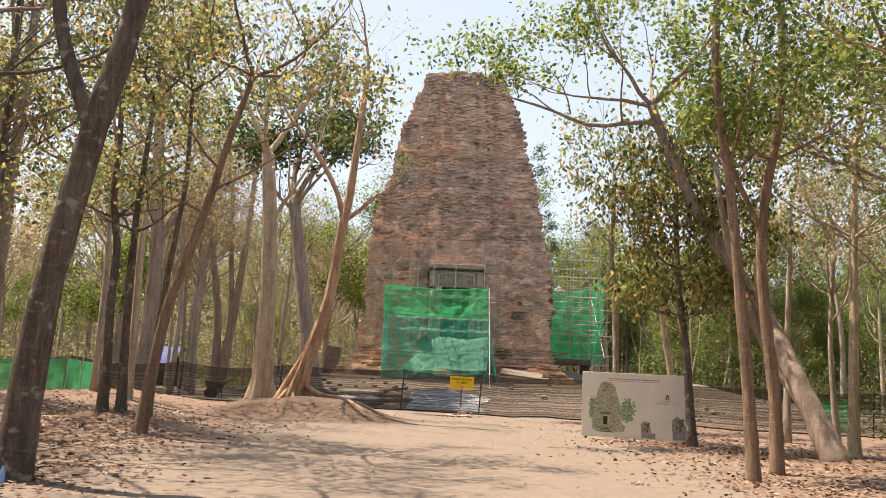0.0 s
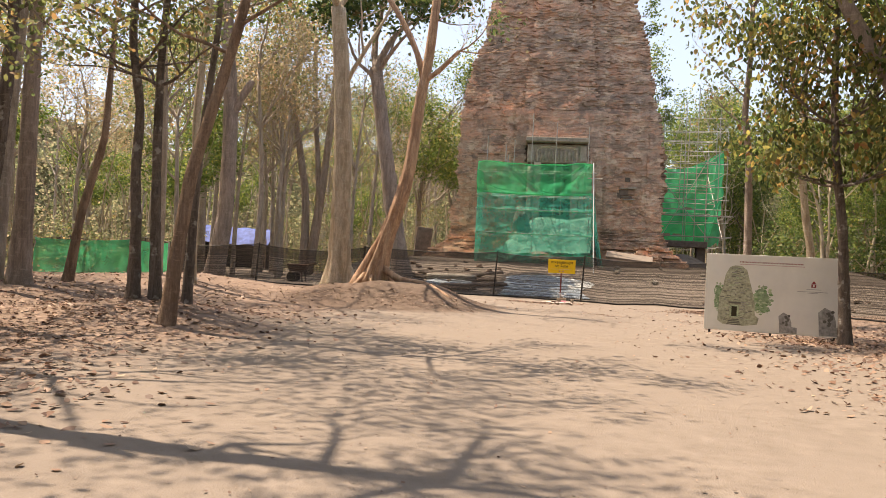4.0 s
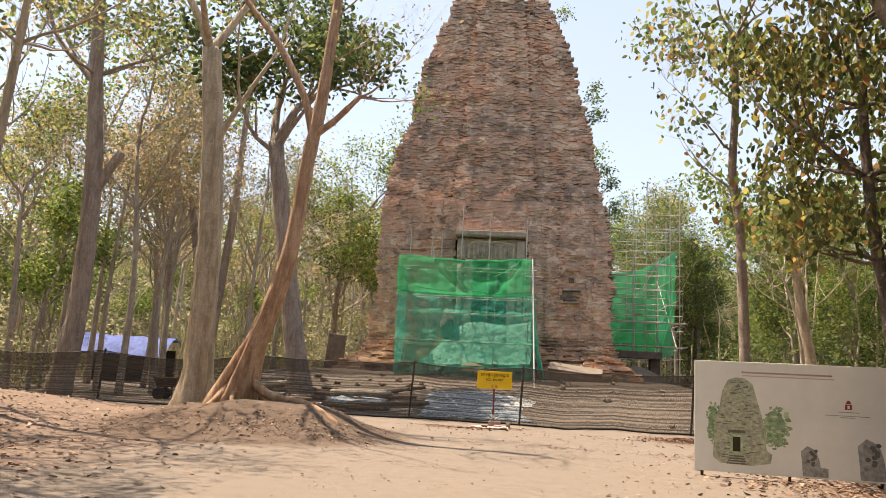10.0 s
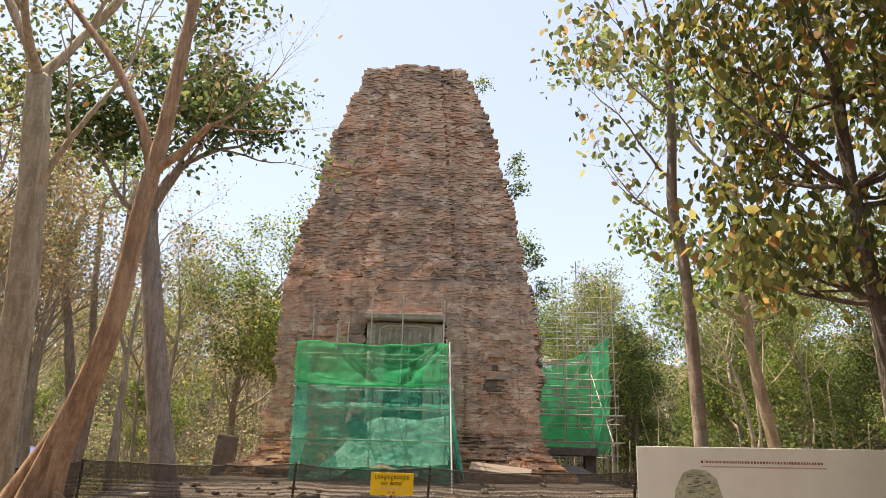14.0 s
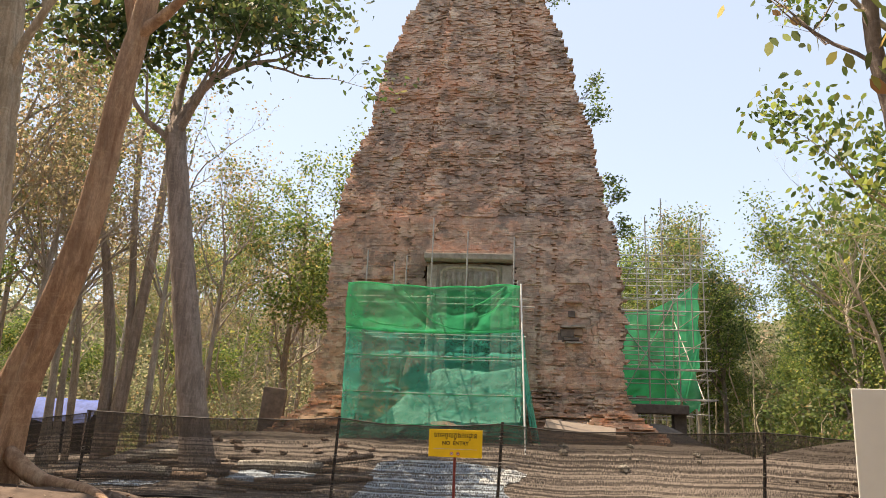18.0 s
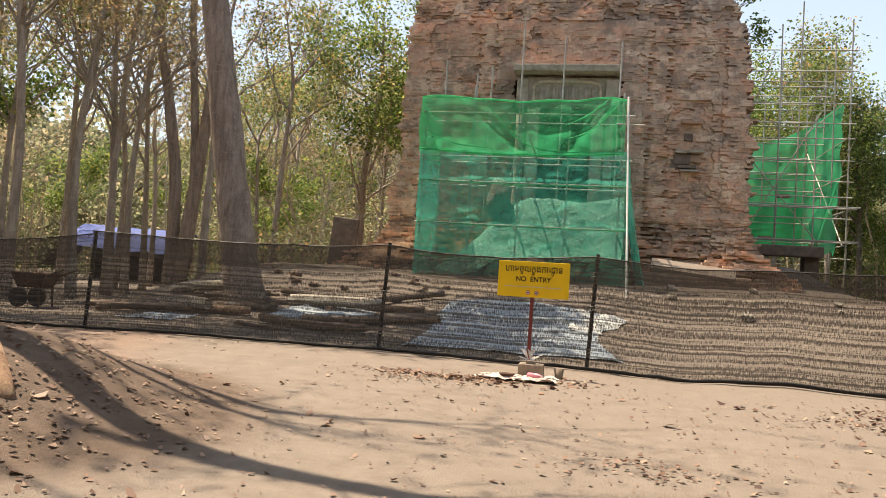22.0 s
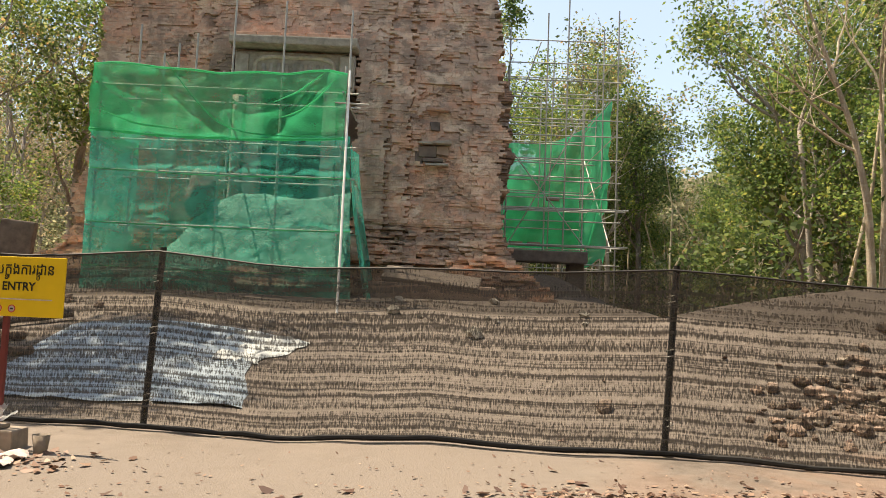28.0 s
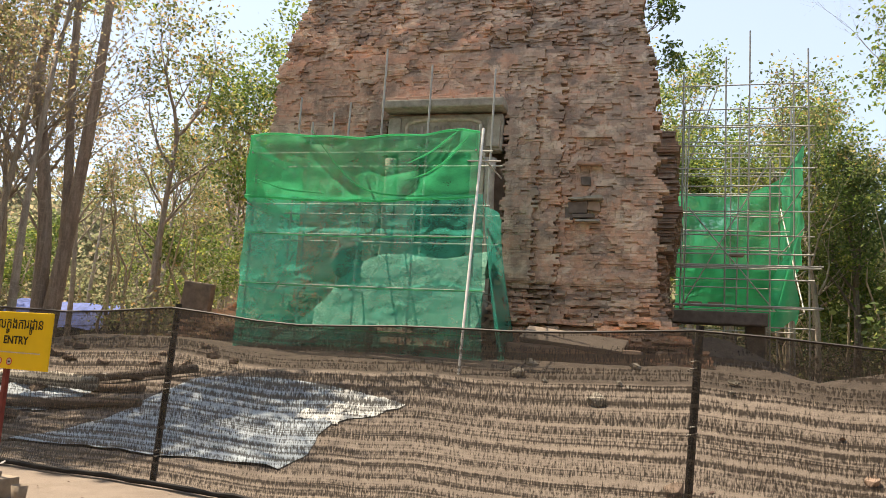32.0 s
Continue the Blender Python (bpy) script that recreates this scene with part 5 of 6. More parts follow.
    c = np.stack([r * np.cos(a), r * np.sin(a) + 5, rs.uniform(0, 1, n) * 14], 1)
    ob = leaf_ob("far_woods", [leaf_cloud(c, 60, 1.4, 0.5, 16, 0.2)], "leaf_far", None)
    tagged(ob, "dense olive wall of trees at the back of the woods, paled for haze", "woods", kind="stuff")


build_undergrowth()


# ---- scaffolds and nets ----
def sheet(name, fn, nu, nv, material, parent, label=""):
    """A cloth from fn(u, v)."""
    verts = [fn(a / nu, b / nv) for a in range(nu + 1) for b in range(nv + 1)]
    faces = [(a * (nv + 1) + b, (a + 1) * (nv + 1) + b, (a + 1) * (nv + 1) + b + 1, a * (nv + 1) + b + 1) for a in range(nu) for b in range(nv)]
    return mesh_ob(name, verts, faces, material, parent, label, smooth=True)


def build_front_scaffold():
    s = thing("scaffold", "tube scaffold before the temple door", "scaffold", (-1.6, 13.3, gz(-1.6, 13.3)))
    o = Vector(s.location)

    def pole(a, b, r=0.03, mt="pole"):
        rod("pole", Vector(a) - o, Vector(b) - o, r, mt, s)

    for x, top in ((-4.7, 7.55), (-3.15, 7.8), (-1.6, 7.4), (-0.1, 7.4), (1.5, 7.65)):
        pole((x, 12.52, 0.9), (x, 12.52, top))
    for x, top in ((-4.6, 9.2), (-3.5, 8.7), (-3.0, 9.0), (-1.97, 10.6), (-0.56, 10.05), (1.31, 9.85)):
        pole((x, 14.5, 1.2), (x + 0.04, 14.5, top))
    for z in (2.2, 3.4, 4.75, 5.55, 6.95):
        pole((-4.9, 12.56, z), (1.85, 12.56, z), 0.026)
        pole((-4.9, 14.46, z + 0.1), (1.7, 14.46, z + 0.1), 0.026)
    for x in (-4.7, -1.6, 1.5):
        for z in (3.3, 5.5, 6.9):
            pole((x, 12.2, z), (x, 15.3, z), 0.024)
    pole((-1.5, 12.8, 6.9), (-2.0, 12.85, 4.6))
    pole((-4.6, 12.4, 1.6), (-3.3, 12.4, 4.2), 0.022)
    pole((1.86, 10.4, 1.0), (1.62, 12.4, 7.5), 0.032, "whitepole")
    pole((1.3, 12.2, 6.62), (2.15, 12.2, 6.6), 0.022)

    def wr(x, z, k):
        return 0.10 * noise.noise((x * 0.8, z * 1.4, k)) + 0.05 * noise.noise((x * 2.2, z * 3.0, k + 5))

    top = thing("scaffold_net", "bright green debris net hung on the scaffold", "netting", (-1.6, 12.2, 5.7), "scaffold nets")
    o1 = Vector(top.location)

    def upper(u, v):
        x = -4.8 + 6.38 * u
        ztop = 7.36 - 0.13 * math.sin(math.pi * u) ** 2 + 0.06 * abs(math.sin(u * 12.5))
        zbot = 5.70 - 0.12 * math.sin(math.pi * u)
        z = zbot + (ztop - zbot) * v
        swag = 0.11 * math.exp(-((u - 0.25 - 0.28 * (1 - v)) / 0.035) ** 2) + 0.09 * math.exp(-((u - 0.93 + 0.22 * (1 - v)) / 0.03) ** 2)
        return Vector((x - 0.06 * math.sin(v * 3.1) * (u < 0.05), 12.22 - wr(x, z, 2.0) - swag - 0.15 * math.sin(math.pi * v) * math.sin(math.pi * u), z)) - o1

    sheet("net", upper, 90, 26, "net", top)

    def left_ret(u, v):
        return Vector((-4.8 + 0.06 * noise.noise((u * 3, v * 3, 1)), 12.22 + 3.3 * u, 5.65 + 1.7 * v - 0.2 * math.sin(math.pi * u))) - o1

    sheet("side_net", left_ret, 14, 10, "net", top)
    hem = [upper(a / 30, 0.0) + Vector((0, -0.03, 0)) for a in range(31)]
    v, f = ring_tube(hem, [0.035 + 0.012 * math.sin(i * 1.7) for i in range(31)], 6)
    mesh_ob("hem", v, f, "net", top)
    hem = [upper(a / 30, 1.0) + Vector((0, -0.02, 0)) for a in range(31)]
    v, f = ring_tube(hem, [0.028] * 31, 6)
    mesh_ob("hem", v, f, "net", top)

    for pl in (((-2.9, 7.42), (-2.24, 6.6), (-1.5, 5.86), (-0.77, 5.68), (0.38, 5.66), (1.45, 5.76)), ((1.36, 7.2), (0.87, 6.6), (0.38, 6.25), (-0.24, 6.05)),
               ((1.1, 7.35), (0.4, 6.78), (-0.2, 6.5)), ((-4.5, 6.15), (-3.55, 5.82), (-2.4, 5.72))):
        q = curve_pts([Vector((x, 11.98, z)) - o1 for x, z in pl], 16)
        v, f = ring_tube(q, [0.008 + 0.014 * math.sin(math.pi * i / 15) for i in range(16)], 7)
        mesh_ob("fold", v, f, "net", top)
    low = thing("scaffold_net", "bluish-green debris net draped low on the scaffold", "netting", (-1.6, 12.2, 1.0), "scaffold nets")
    o2 = Vector(low.location)

    def lower(u, v):
        x = -4.78 + (6.5 + 0.25 * (1 - v)) * u
        z = 0.9 + 4.9 * v - 0.10 * math.sin(math.pi * u) * v
        pull = 0.12 * math.exp(-((z - 4.75) / 0.1) ** 2) + 0.10 * math.exp(-((z - 3.4) / 0.1) ** 2)
        return Vector((x, 12.30 - wr(x, z, 8.0) + pull, z)) - o2

    sheet("net", lower, 80, 50, "net_teal", low)

    def right_ret(u, v):
        z = 0.9 + 4.75 * v
        out = 0.75 * (1 - v) ** 1.5
        return Vector((1.72 + out + 0.14 * math.sin(u * 9 + v * 2) * (1 - v * 0.6), 12.3 + 2.6 * u + 0.1 * noise.noise((u * 4, v * 5, 2)), z)) - o2

    sheet("side_net", right_ret, 30, 24, "net_teal", low)
    sheet("side_net", lambda u, v: Vector((-4.78, 12.3 + 3.2 * u, 0.9 + 4.75 * v)) - o2, 12, 12, "net_teal", low)
    for z in (4.75, 3.4, 2.3):
        cord = [lower(a / 24, (z - 0.9) / 4.9) + Vector((0, -0.03, 0)) for a in range(25)]
        v, f = ring_tube(cord, [0.014] * 25, 5)
        mesh_ob("cord", v, f, "net", low)

    # the steps below the door, wrapped in net
    heap = thing("covered_steps", "temple steps and rubble wrapped in pale green net", "covered heap", (-0.6, 13.4, 1.0))
    o3 = Vector(heap.location)

    hx = (-4.3, -3.3, -2.65, -2.4, -2.0, -1.3, -0.65, 0.0, 0.5, 1.0, 1.7)
    hz = (2.0, 2.7, 3.4, 3.85, 4.15, 4.4, 4.45, 4.4, 4.3, 4.4, 4.6)

    def drape(u, v):
        x = -4.3 + 5.98 * u
        y = 12.5 + 2.4 * v
        top = float(np.interp(x, hx, hz))
        z = 1.0 + (top - 1.0) * (0.42 + 0.58 * smooth01(0, 0.5, v)) - 0.5 * smooth01(0.6, 1.0, v)
        z += 0.07 * noise.noise((x * 1.4, y * 1.2, 0)) + 0.04 * noise.noise((x * 3, y * 5, 2)) + 0.03 * noise.noise((x * 6, y * 14, 3)) + 0.025 * noise.noise((x * 22, y * 20, 3))
        return Vector((x + 0.05 * noise.noise((z * 3, y * 3, 9)), y + 0.05 * noise.noise((x * 2.2, z * 2.5, 6)) + 0.016 * noise.noise((x * 9 + z * 3, z * 14, 2)) + 0.012 * noise.noise((x * 20, z * 30, 4)), z)) - o3

    sheet("cloth", drape, 150, 90, "heap", heap)
    # a small guardian statue showing over the covered steps
    bm = bmesh.new()
    bmesh.ops.create_icosphere(bm, subdivisions=3, radius=0.5)
    for vtx in bm.verts:
        c = vtx.co
        n = 1 + 0.3 * noise.noise((c.x * 3, c.y * 3, c.z * 3 + 1))
        vtx.co = Vector((c.x * 0.8 * n, c.y * 0.8 * n, c.z * 1.4 * n))
    st = part("stone_statue", bm, "darkstone", None, smooth=True)
    st.location = (-2.35, 13.7, 4.3)
    tagged(st, "weathered stone guardian statue beside the steps", "statue")

build_front_scaffold()


def build_side_scaffold():
    x0, x1, y0, y1 = 6.35, 10.5, 22.6, 30.5
    s = thing("scaffold", "tall tube scaffold beside the tower's flank", "scaffold", ((x0 + x1) / 2, 25.5, gz(8.5, 25.5)))
    o = Vector(s.location)
    rnd = random.Random(4)

    def pole(a, b, r=0.03):
        rod("pole", Vector(a) - o, Vector(b) - o, r, "pole", s, 6)

    for x, y, top in ((6.5, 23, 12.6), (8.0, 23.2, 13.3), (8.75, 23.3, 14.3), (10.75, 23.2, 13.5), (10.45, 24.5, 13.2), (10.6, 27, 12.6), (6.6, 27, 12.4), (8.6, 27, 12.8), (10.5, 30.4, 11.8), (8.6, 30.4, 12.0), (6.6, 30.4, 12.0), (9.5, 23.4, 9.5)):
        pole((x, y, gz(x, y) - 0.1), (x + rnd.uniform(-0.12, 0.12), y, top))
    for y in (22.9, 26.9, 30.3):
        z = 3.5
        while z < 12.2:
            pole((x0 - 0.1, y, z), (x1 + 0.35, y, z + rnd.uniform(-0.05, 0.05)), 0.024)
            z += rnd.uniform(0.62, 0.95)
    for z in (4.0, 5.4, 6.9, 8.4, 10.0, 11.4):
        for x in (6.5, 10.5):
            pole((x, y0, z), (x, y1, z + 0.05), 0.024)
    for a, b in (((6.5, 22.8, 4), (9.5, 22.8, 9.5)), ((9.6, 22.8, 4), (6.7, 22.8, 7.6)), ((10.55, 23, 4), (10.55, 30, 9)), ((6.6, 22.8, 9), (7.6, 22.8, 12))):
        pole(a, b, 0.024)
    for z in (4.15, 5.55):
        for y in (22.7, 23.2):
            pole((6.3, y, z), (11.1, y, z + 0.02), 0.03)
    for k, (x, z) in enumerate(((7.0, 4.28), (7.7, 4.28), (8.4, 6.1))):
        bm = bmesh.new()
        box(bm, x - o.x, 24.0 - o.y, z - o.z, 0.5, 0.3, 0.14, 0.01)
        part("plank", bm, "core", s)
    n = thing("scaffold_net", "green debris net closing the side scaffold", "netting", (9.0, 29.0, 4.0), "scaffold nets")
    o1 = Vector(n.location)

    def back(u, v):
        x = 6.3 + 4.3 * u
        ztop = 9.9 + 0.55 * u ** 3 - 0.35 * math.sin(math.pi * u)
        return Vector((x, 30.5 - 0.12 * noise.noise((x * 1.5, v * 6, 1)), 4.0 + (ztop - 4.0) * v)) - o1

    sheet("net", back, 40, 30, "net_side", n)
    sheet("lower_net", lambda u, v: Vector((6.4 + 4.1 * u, 30.2 - 0.12 * noise.noise((u * 6, v * 4, 3)), 4.0 + 2.4 * v + 0.25 * noise.noise((u * 3, 1, 1)) * v)) - o1, 30, 14, "net_side", n)

    def side(u, v):
        y = 24.0 + 6.5 * u
        ztop = 10.15 + 0.25 * u
        zbot = 6.0 - 2.0 * u
        return Vector((10.6 + 0.15 * noise.noise((y * 1.2, v * 5, 7)), y, zbot + (ztop - zbot) * v)) - o1

    sheet("side_net", side, 30, 26, "net_side", n)
    sheet("hanging_net", lambda u, v: Vector((10.35 - 0.75 * u + 0.12 * math.sin(v * 7 + u * 5), 23.6 + 0.5 * u, 3.6 + (3.2 - 1.6 * u) * v + 0.2 * math.sin(u * 6))) - o1, 14, 24, "net_side", n)
    # stone portal and collapsed rubble at the flank
    p = thing("stone_portal", "dark broken stone portal at the tower's flank", "portal", (7.6, 20.2, gz(7.6, 20.2)))
    o2 = Vector(p.location)
    for nm, cx, cy, cz, sx, sy, sz in (("beam", 7.5, 19.9, 3.5, 3.1, 0.9, 0.4), ("pillar", 8.75, 20.3, 2.1, 0.55, 0.7, 2.5), ("block", 7.2, 20.6, 1.7, 2.4, 0.8, 1.6)):
        bm = bmesh.new()
        box(bm, cx - o2.x, cy - o2.y, cz - o2.z, sx, sy, sz, 0.05)
        part(nm, bm, "darkstone", p)


build_side_scaffold()


# ---- rubble, tarps and tools behind the fence ----
def lump(bm, c, r, rnd, flat=0.7, sub=1):
    g = bmesh.ops.create_icosphere(bm, subdivisions=sub, radius=1.0)
    sx, sy, sz = r * rnd.uniform(0.7, 1.3), r * rnd.uniform(0.7, 1.3), r * flat * rnd.uniform(0.7, 1.2)
    m = Euler((rnd.uniform(-0.4, 0.4), rnd.uniform(-0.4, 0.4), rnd.uniform(0, 6))).to_matrix()
    for v in g["verts"]:
        k = 1 + rnd.uniform(-0.18, 0.18)
        v.co = m @ Vector((v.co.x * sx * k, v.co.y * sy * k, v.co.z * sz * k)) + Vector(c)


def rock(x, y, r, rnd, mt, group):
    bm = bmesh.new()
    lump(bm, (0, 0, 0), r, rnd)
    ob = part("rubble_stone", bm, mt, None)
    ob.location = (x, y, gz(x, y) + r * 0.35)
    tagged(ob, "broken block of rubble lying on the earth", "stone", group=group)


def build_rubble():
    rnd = random.Random(15)
    for k in range(230):
        x = 10.0 + rnd.gauss(0, 1.1)
        y = 2.5 + rnd.gauss(0, 0.55)
        if y < 1.2 or x < 7.8:
            continue
        rock(x, y, rnd.uniform(0.035, 0.09) + 0.09 * rnd.random() ** 3, rnd, rnd.choice(("rubble", "rubble", "core", "concrete")), "rubble heap by the fence")
    rock(6.42, 3.1, 0.16, rnd, "rubble", "rubble heap by the fence")
    for k in range(20):
        rock(rnd.uniform(-9.5, -3.0), rnd.uniform(6.0, 12.0), rnd.uniform(0.07, 0.2), rnd, "rubble", "scattered bricks")
    for k in range(9):
        rock(rnd.uniform(2.5, 8.5), rnd.uniform(9.0, 12.5), rnd.uniform(0.08, 0.2), rnd, "stone", "scattered bricks")
    # long fallen beams
    for k, (a, b) in enumerate((((-9.6, 5.6, 0.75), (-7.9, 5.0, 0.95)), ((-6.4, 6.4, 0.6), (-3.9, 6.0, 0.75)), ((-10.2, 7.4, 0.5), (-8.4, 7.0, 0.8)))):
        a, b = [(q[0], q[1], gz(q[0], q[1]) + 0.14 + 0.1 * e) for e, q in enumerate((a, b))]
        v, f = ring_tube(curve_pts([a, ((a[0] + b[0]) / 2, (a[1] + b[1]) / 2, (a[2] + b[2]) / 2 + 0.05), b], 8), [0.14] * 8, 8)
        ob = mesh_ob("fallen_beam", v, f, "stone")
        tagged(ob, "weathered fallen beam lying on the rubble", "beam", group="fallen beams")

    for k in range(16):
        x, y = rnd.uniform(-10.2, -3.2), rnd.uniform(3.6, 7.6)
        ln, turn, r = rnd.uniform(1.2, 3.0), rnd.gauss(0.05, 0.16), rnd.uniform(0.045, 0.10)
        ends = [(x + e * ln * math.cos(turn) / 2, y + e * ln * math.sin(turn) / 2) for e in (-1, -0.3, 0.4, 1)]
        v, f = ring_tube(curve_pts([(a, b, gz(a, b) + r + 0.05 * rnd.random()) for a, b in ends], 9), [r * rnd.uniform(0.85, 1.1) for _ in range(9)], 7)
        tagged(mesh_ob("log", v, f, rnd.choice(("rubble", "bark_brown", "bark_dark")), smooth=True), "old brown log lying on the spoil heap", "log", group="logs on the spoil")

    def tarp(label, near, far, mt, seed, lift=0.05):
        """near, far: y, left x and right x of the sheet's two long edges; it lies on the spoil."""
        c = Vector(((near[1] + near[2]) / 2, near[0], 0))
        t = thing("tarpaulin", label, "tarpaulin", c)

        def f(u, v):
            rag = 0.20 * noise.noise((v * 3, seed, u > 0.5)) + 0.05 * noise.noise((v * 9, seed, u > 0.5))
            x = (near[1] + (far[1] - near[1]) * v) * (1 - u) + (near[2] + (far[2] - near[2]) * v) * u + rag * (2 * u - 1)
            y = near[0] + (far[0] - near[0]) * v + (0.14 * noise.noise((u * 6, seed, 4)) + 0.08 * noise.noise((u * 17, seed, 8))) * (1 - v)
            z = gz(x, y) + 0.02 + lift * (0.5 + noise.noise((x * 2.2, y * 2.2, seed)) + 0.6 * abs(noise.noise((x * 5, y * 6, seed)))) * min(1, 6 * u * (1 - u), 6 * v * (1 - v) + 0.2)
            return Vector((x, y, z)) - c

        sheet("sheet", f, 60, 34, mt, t)

    tarp("grey-white plastic sheet spread over spoil behind the fence", (2.5, -2.5, 1.75), (7.0, -2.5, 0.85), "greytarp", 3.0, 0.12)
    tarp("pale plastic sheet lying against the spoil behind the fence", (5.3, 0.45, 1.3), (7.0, 0.4, 1.85), "paletarp", 6.0, 0.1)
    tarp("blue-grey sheet weighed down behind the fence", (4.9, -6.6, -3.9), (6.6, -6.2, -4.2), "greytarp", 9.0, 0.1)
    tarp("grey sheet lying flat behind the fence", (3.9, -9.6, -8.2), (4.8, -9.4, -8.0), "greytarp", 12.0, 0.06)
    # upright stone slab by the tower's corner
    bm = bmesh.new()
    box(bm, 0, 0, 0, 0.95, 0.35, 2.6, 0.05)
    sl = part("stone_slab", bm, "darkstone", None)
    sl.matrix_world = pose(-8.45, 16.0, 2.35, 0, 5, 8)
    tagged(sl, "dark upright stone slab at the tower's foot", "slab")
    bm = bmesh.new()
    box(bm, 0, 0, 0, 2.2, 1.6, 1.4, 0.2)
    sl = part("rubble_footing", bm, "core", None)
    sl.matrix_world = pose(-8.4, 16.0, 0.75)
    tagged(sl, "low rubble footing under the slab", "footing")
    # tilted slab of pale mortar on the plinth
    bm = bmesh.new()
    box(bm, 0, 0, 0, 2.6, 0.9, 0.16, 0.04, None, 0.03)
    sl = part("broken_slab", bm, "ground", None)
    sl.matrix_world = pose(3.9, 13.9, 2.35, 22, 6, -4)
    tagged(sl, "tilted pinkish slab on the tower's plinth", "slab")
    bm = bmesh.new()
    box(bm, 0, 0, 0, 3.4, 1.6, 2.2, 0.1, None, 0.06)
    sl = part("plinth_block", bm, "core", None)
    sl.matrix_world = pose(3.9, 14.3, 1.1)
    tagged(sl, "worn brick footing at the tower's front", "footing")


build_rubble()


def build_tent():
    t = thing("tarp_shelter", "low shelter under a crumpled blue tarpaulin", "shelter", (-28.7, 33.0, gz(-28.7, 33)))
    o = Vector(t.location)

    def f(u, v):
        x = -31.8 + 7.3 * u
        y = 31.6 + 3.0 * v
        z = 1.75 + 2.0 * math.sin(math.pi * (0.04 + 0.92 * v) * 0.62 + 0.2) - 0.2 * u
        z += 0.14 * noise.noise((x * 0.9, y * 1.1, 1)) + 0.06 * noise.noise((x * 2.6, y * 2.6, 4))
        return Vector((x, y, z)) - o

    sheet("tarpaulin", f, 36, 18, "tarp", t)
    sheet("side_sheet", lambda u, v: Vector((-31.8 - 1.6 * (1 - v), 31.6 + 3.0 * u, 1.0 + (1.5 + 1.2 * u) * v)) - o, 8, 8, "post", t, "dark side sheet")
    for x, y in ((-31.6, 31.7), (-24.7, 31.7), (-31.6, 34.4), (-24.7, 34.4)):
        rod("post", Vector((x, y, 0)) - o, Vector((x, y, 2.7)) - o, 0.06, "bark_grey", t)
    sheet("back_sheet", lambda u, v: Vector((-31.6 + 6.9 * u, 34.5, 0.2 + 2.5 * v)) - o, 6, 4, "post", t, "dark back sheet")


build_tent()


def build_barrow():
    b = thing("wheelbarrow", "rusty two-wheeled barrow standing behind the fence", "wheelbarrow", (-12.6, 5.0, gz(-12.6, 5)))
    bm = bmesh.new()
    box(bm, 0, 0, 0.68, 1.0, 0.6, 0.38, 0.03)
    for v in bm.verts:
        if v.co.z < 0.6:
            v.co.x *= 0.72
            v.co.y *= 0.75
    part("tray", bm, "rust", b)
    for y in (-0.33, 0.33):
        for x in (-0.2,):
            v, f = ring_tube([(x, y - 0.04, 0.24), (x, y + 0.04, 0.24)], [0.24, 0.24], 16)
            mesh_ob("wheel", v, f, "post", b)
    for y in (-0.25, 0.25):
        rod("leg", (0.33, y, 0.0), (0.28, y, 0.55), 0.03, "rust", b)
        rod("shaft", (-0.3, y, 0.5), (0.95, y, 0.98), 0.025, "rust", b)


build_barrow()


def net_block(label, x0, y0, x1, y1, h):
    t = thing("net_screen", label, "net screen", ((x0 + x1) / 2, (y0 + y1) / 2, gz(x0, y0)), "green net screens")
    o = Vector(t.location)
    sheet("net", lambda u, v: Vector((x0 + (x1 - x0) * u, y0 + (y1 - y0) * u + 0.1 * noise.noise((u * 6, v * 3, 1)), gz(x0 + (x1 - x0) * u, y0 + (y1 - y0) * u) + h * v - 0.06 * math.sin(math.pi * u) * v)) - o, 24, 8, "net", t)
    for u in (0, 0.5, 1):
        x, y = x0 + (x1 - x0) * u, y0 + (y1 - y0) * u
        rod("post", Vector((x, y + 0.06, gz(x, y) - 0.1)) - o, Vector((x, y + 0.06, gz(x, y) + h + 0.05)) - o, 0.03, "pole", t)


net_block("green net screen round a dig at the wood's edge", -18.6, -6.6, -15.4, -5.6, 1.25)
net_block("green net screen round a dig at the wood's edge", -15.4, -5.6, -15.2, -3.2, 1.25)
net_block("green net screen among the trees beyond the path", 15.9, 0.3, 18.4, 0.9, 1.5)


# ---- sign, offerings, printed board, litter ----
def flat(name, pts, y, material, parent, label=""):
    """A thin printed shape in the board's or sign's plane."""
    n = len(pts)
    verts = [(x, y, z) for x, z in pts] + [(x, y - 0.002, z) for x, z in pts]
    faces = [tuple(range(n - 1, -1, -1)), tuple(range(n, 2 * n))] + [(i, (i + 1) % n, n + (i + 1) % n, n + i) for i in range(n)]
    return mesh_ob(name, verts, faces, material, parent, label)


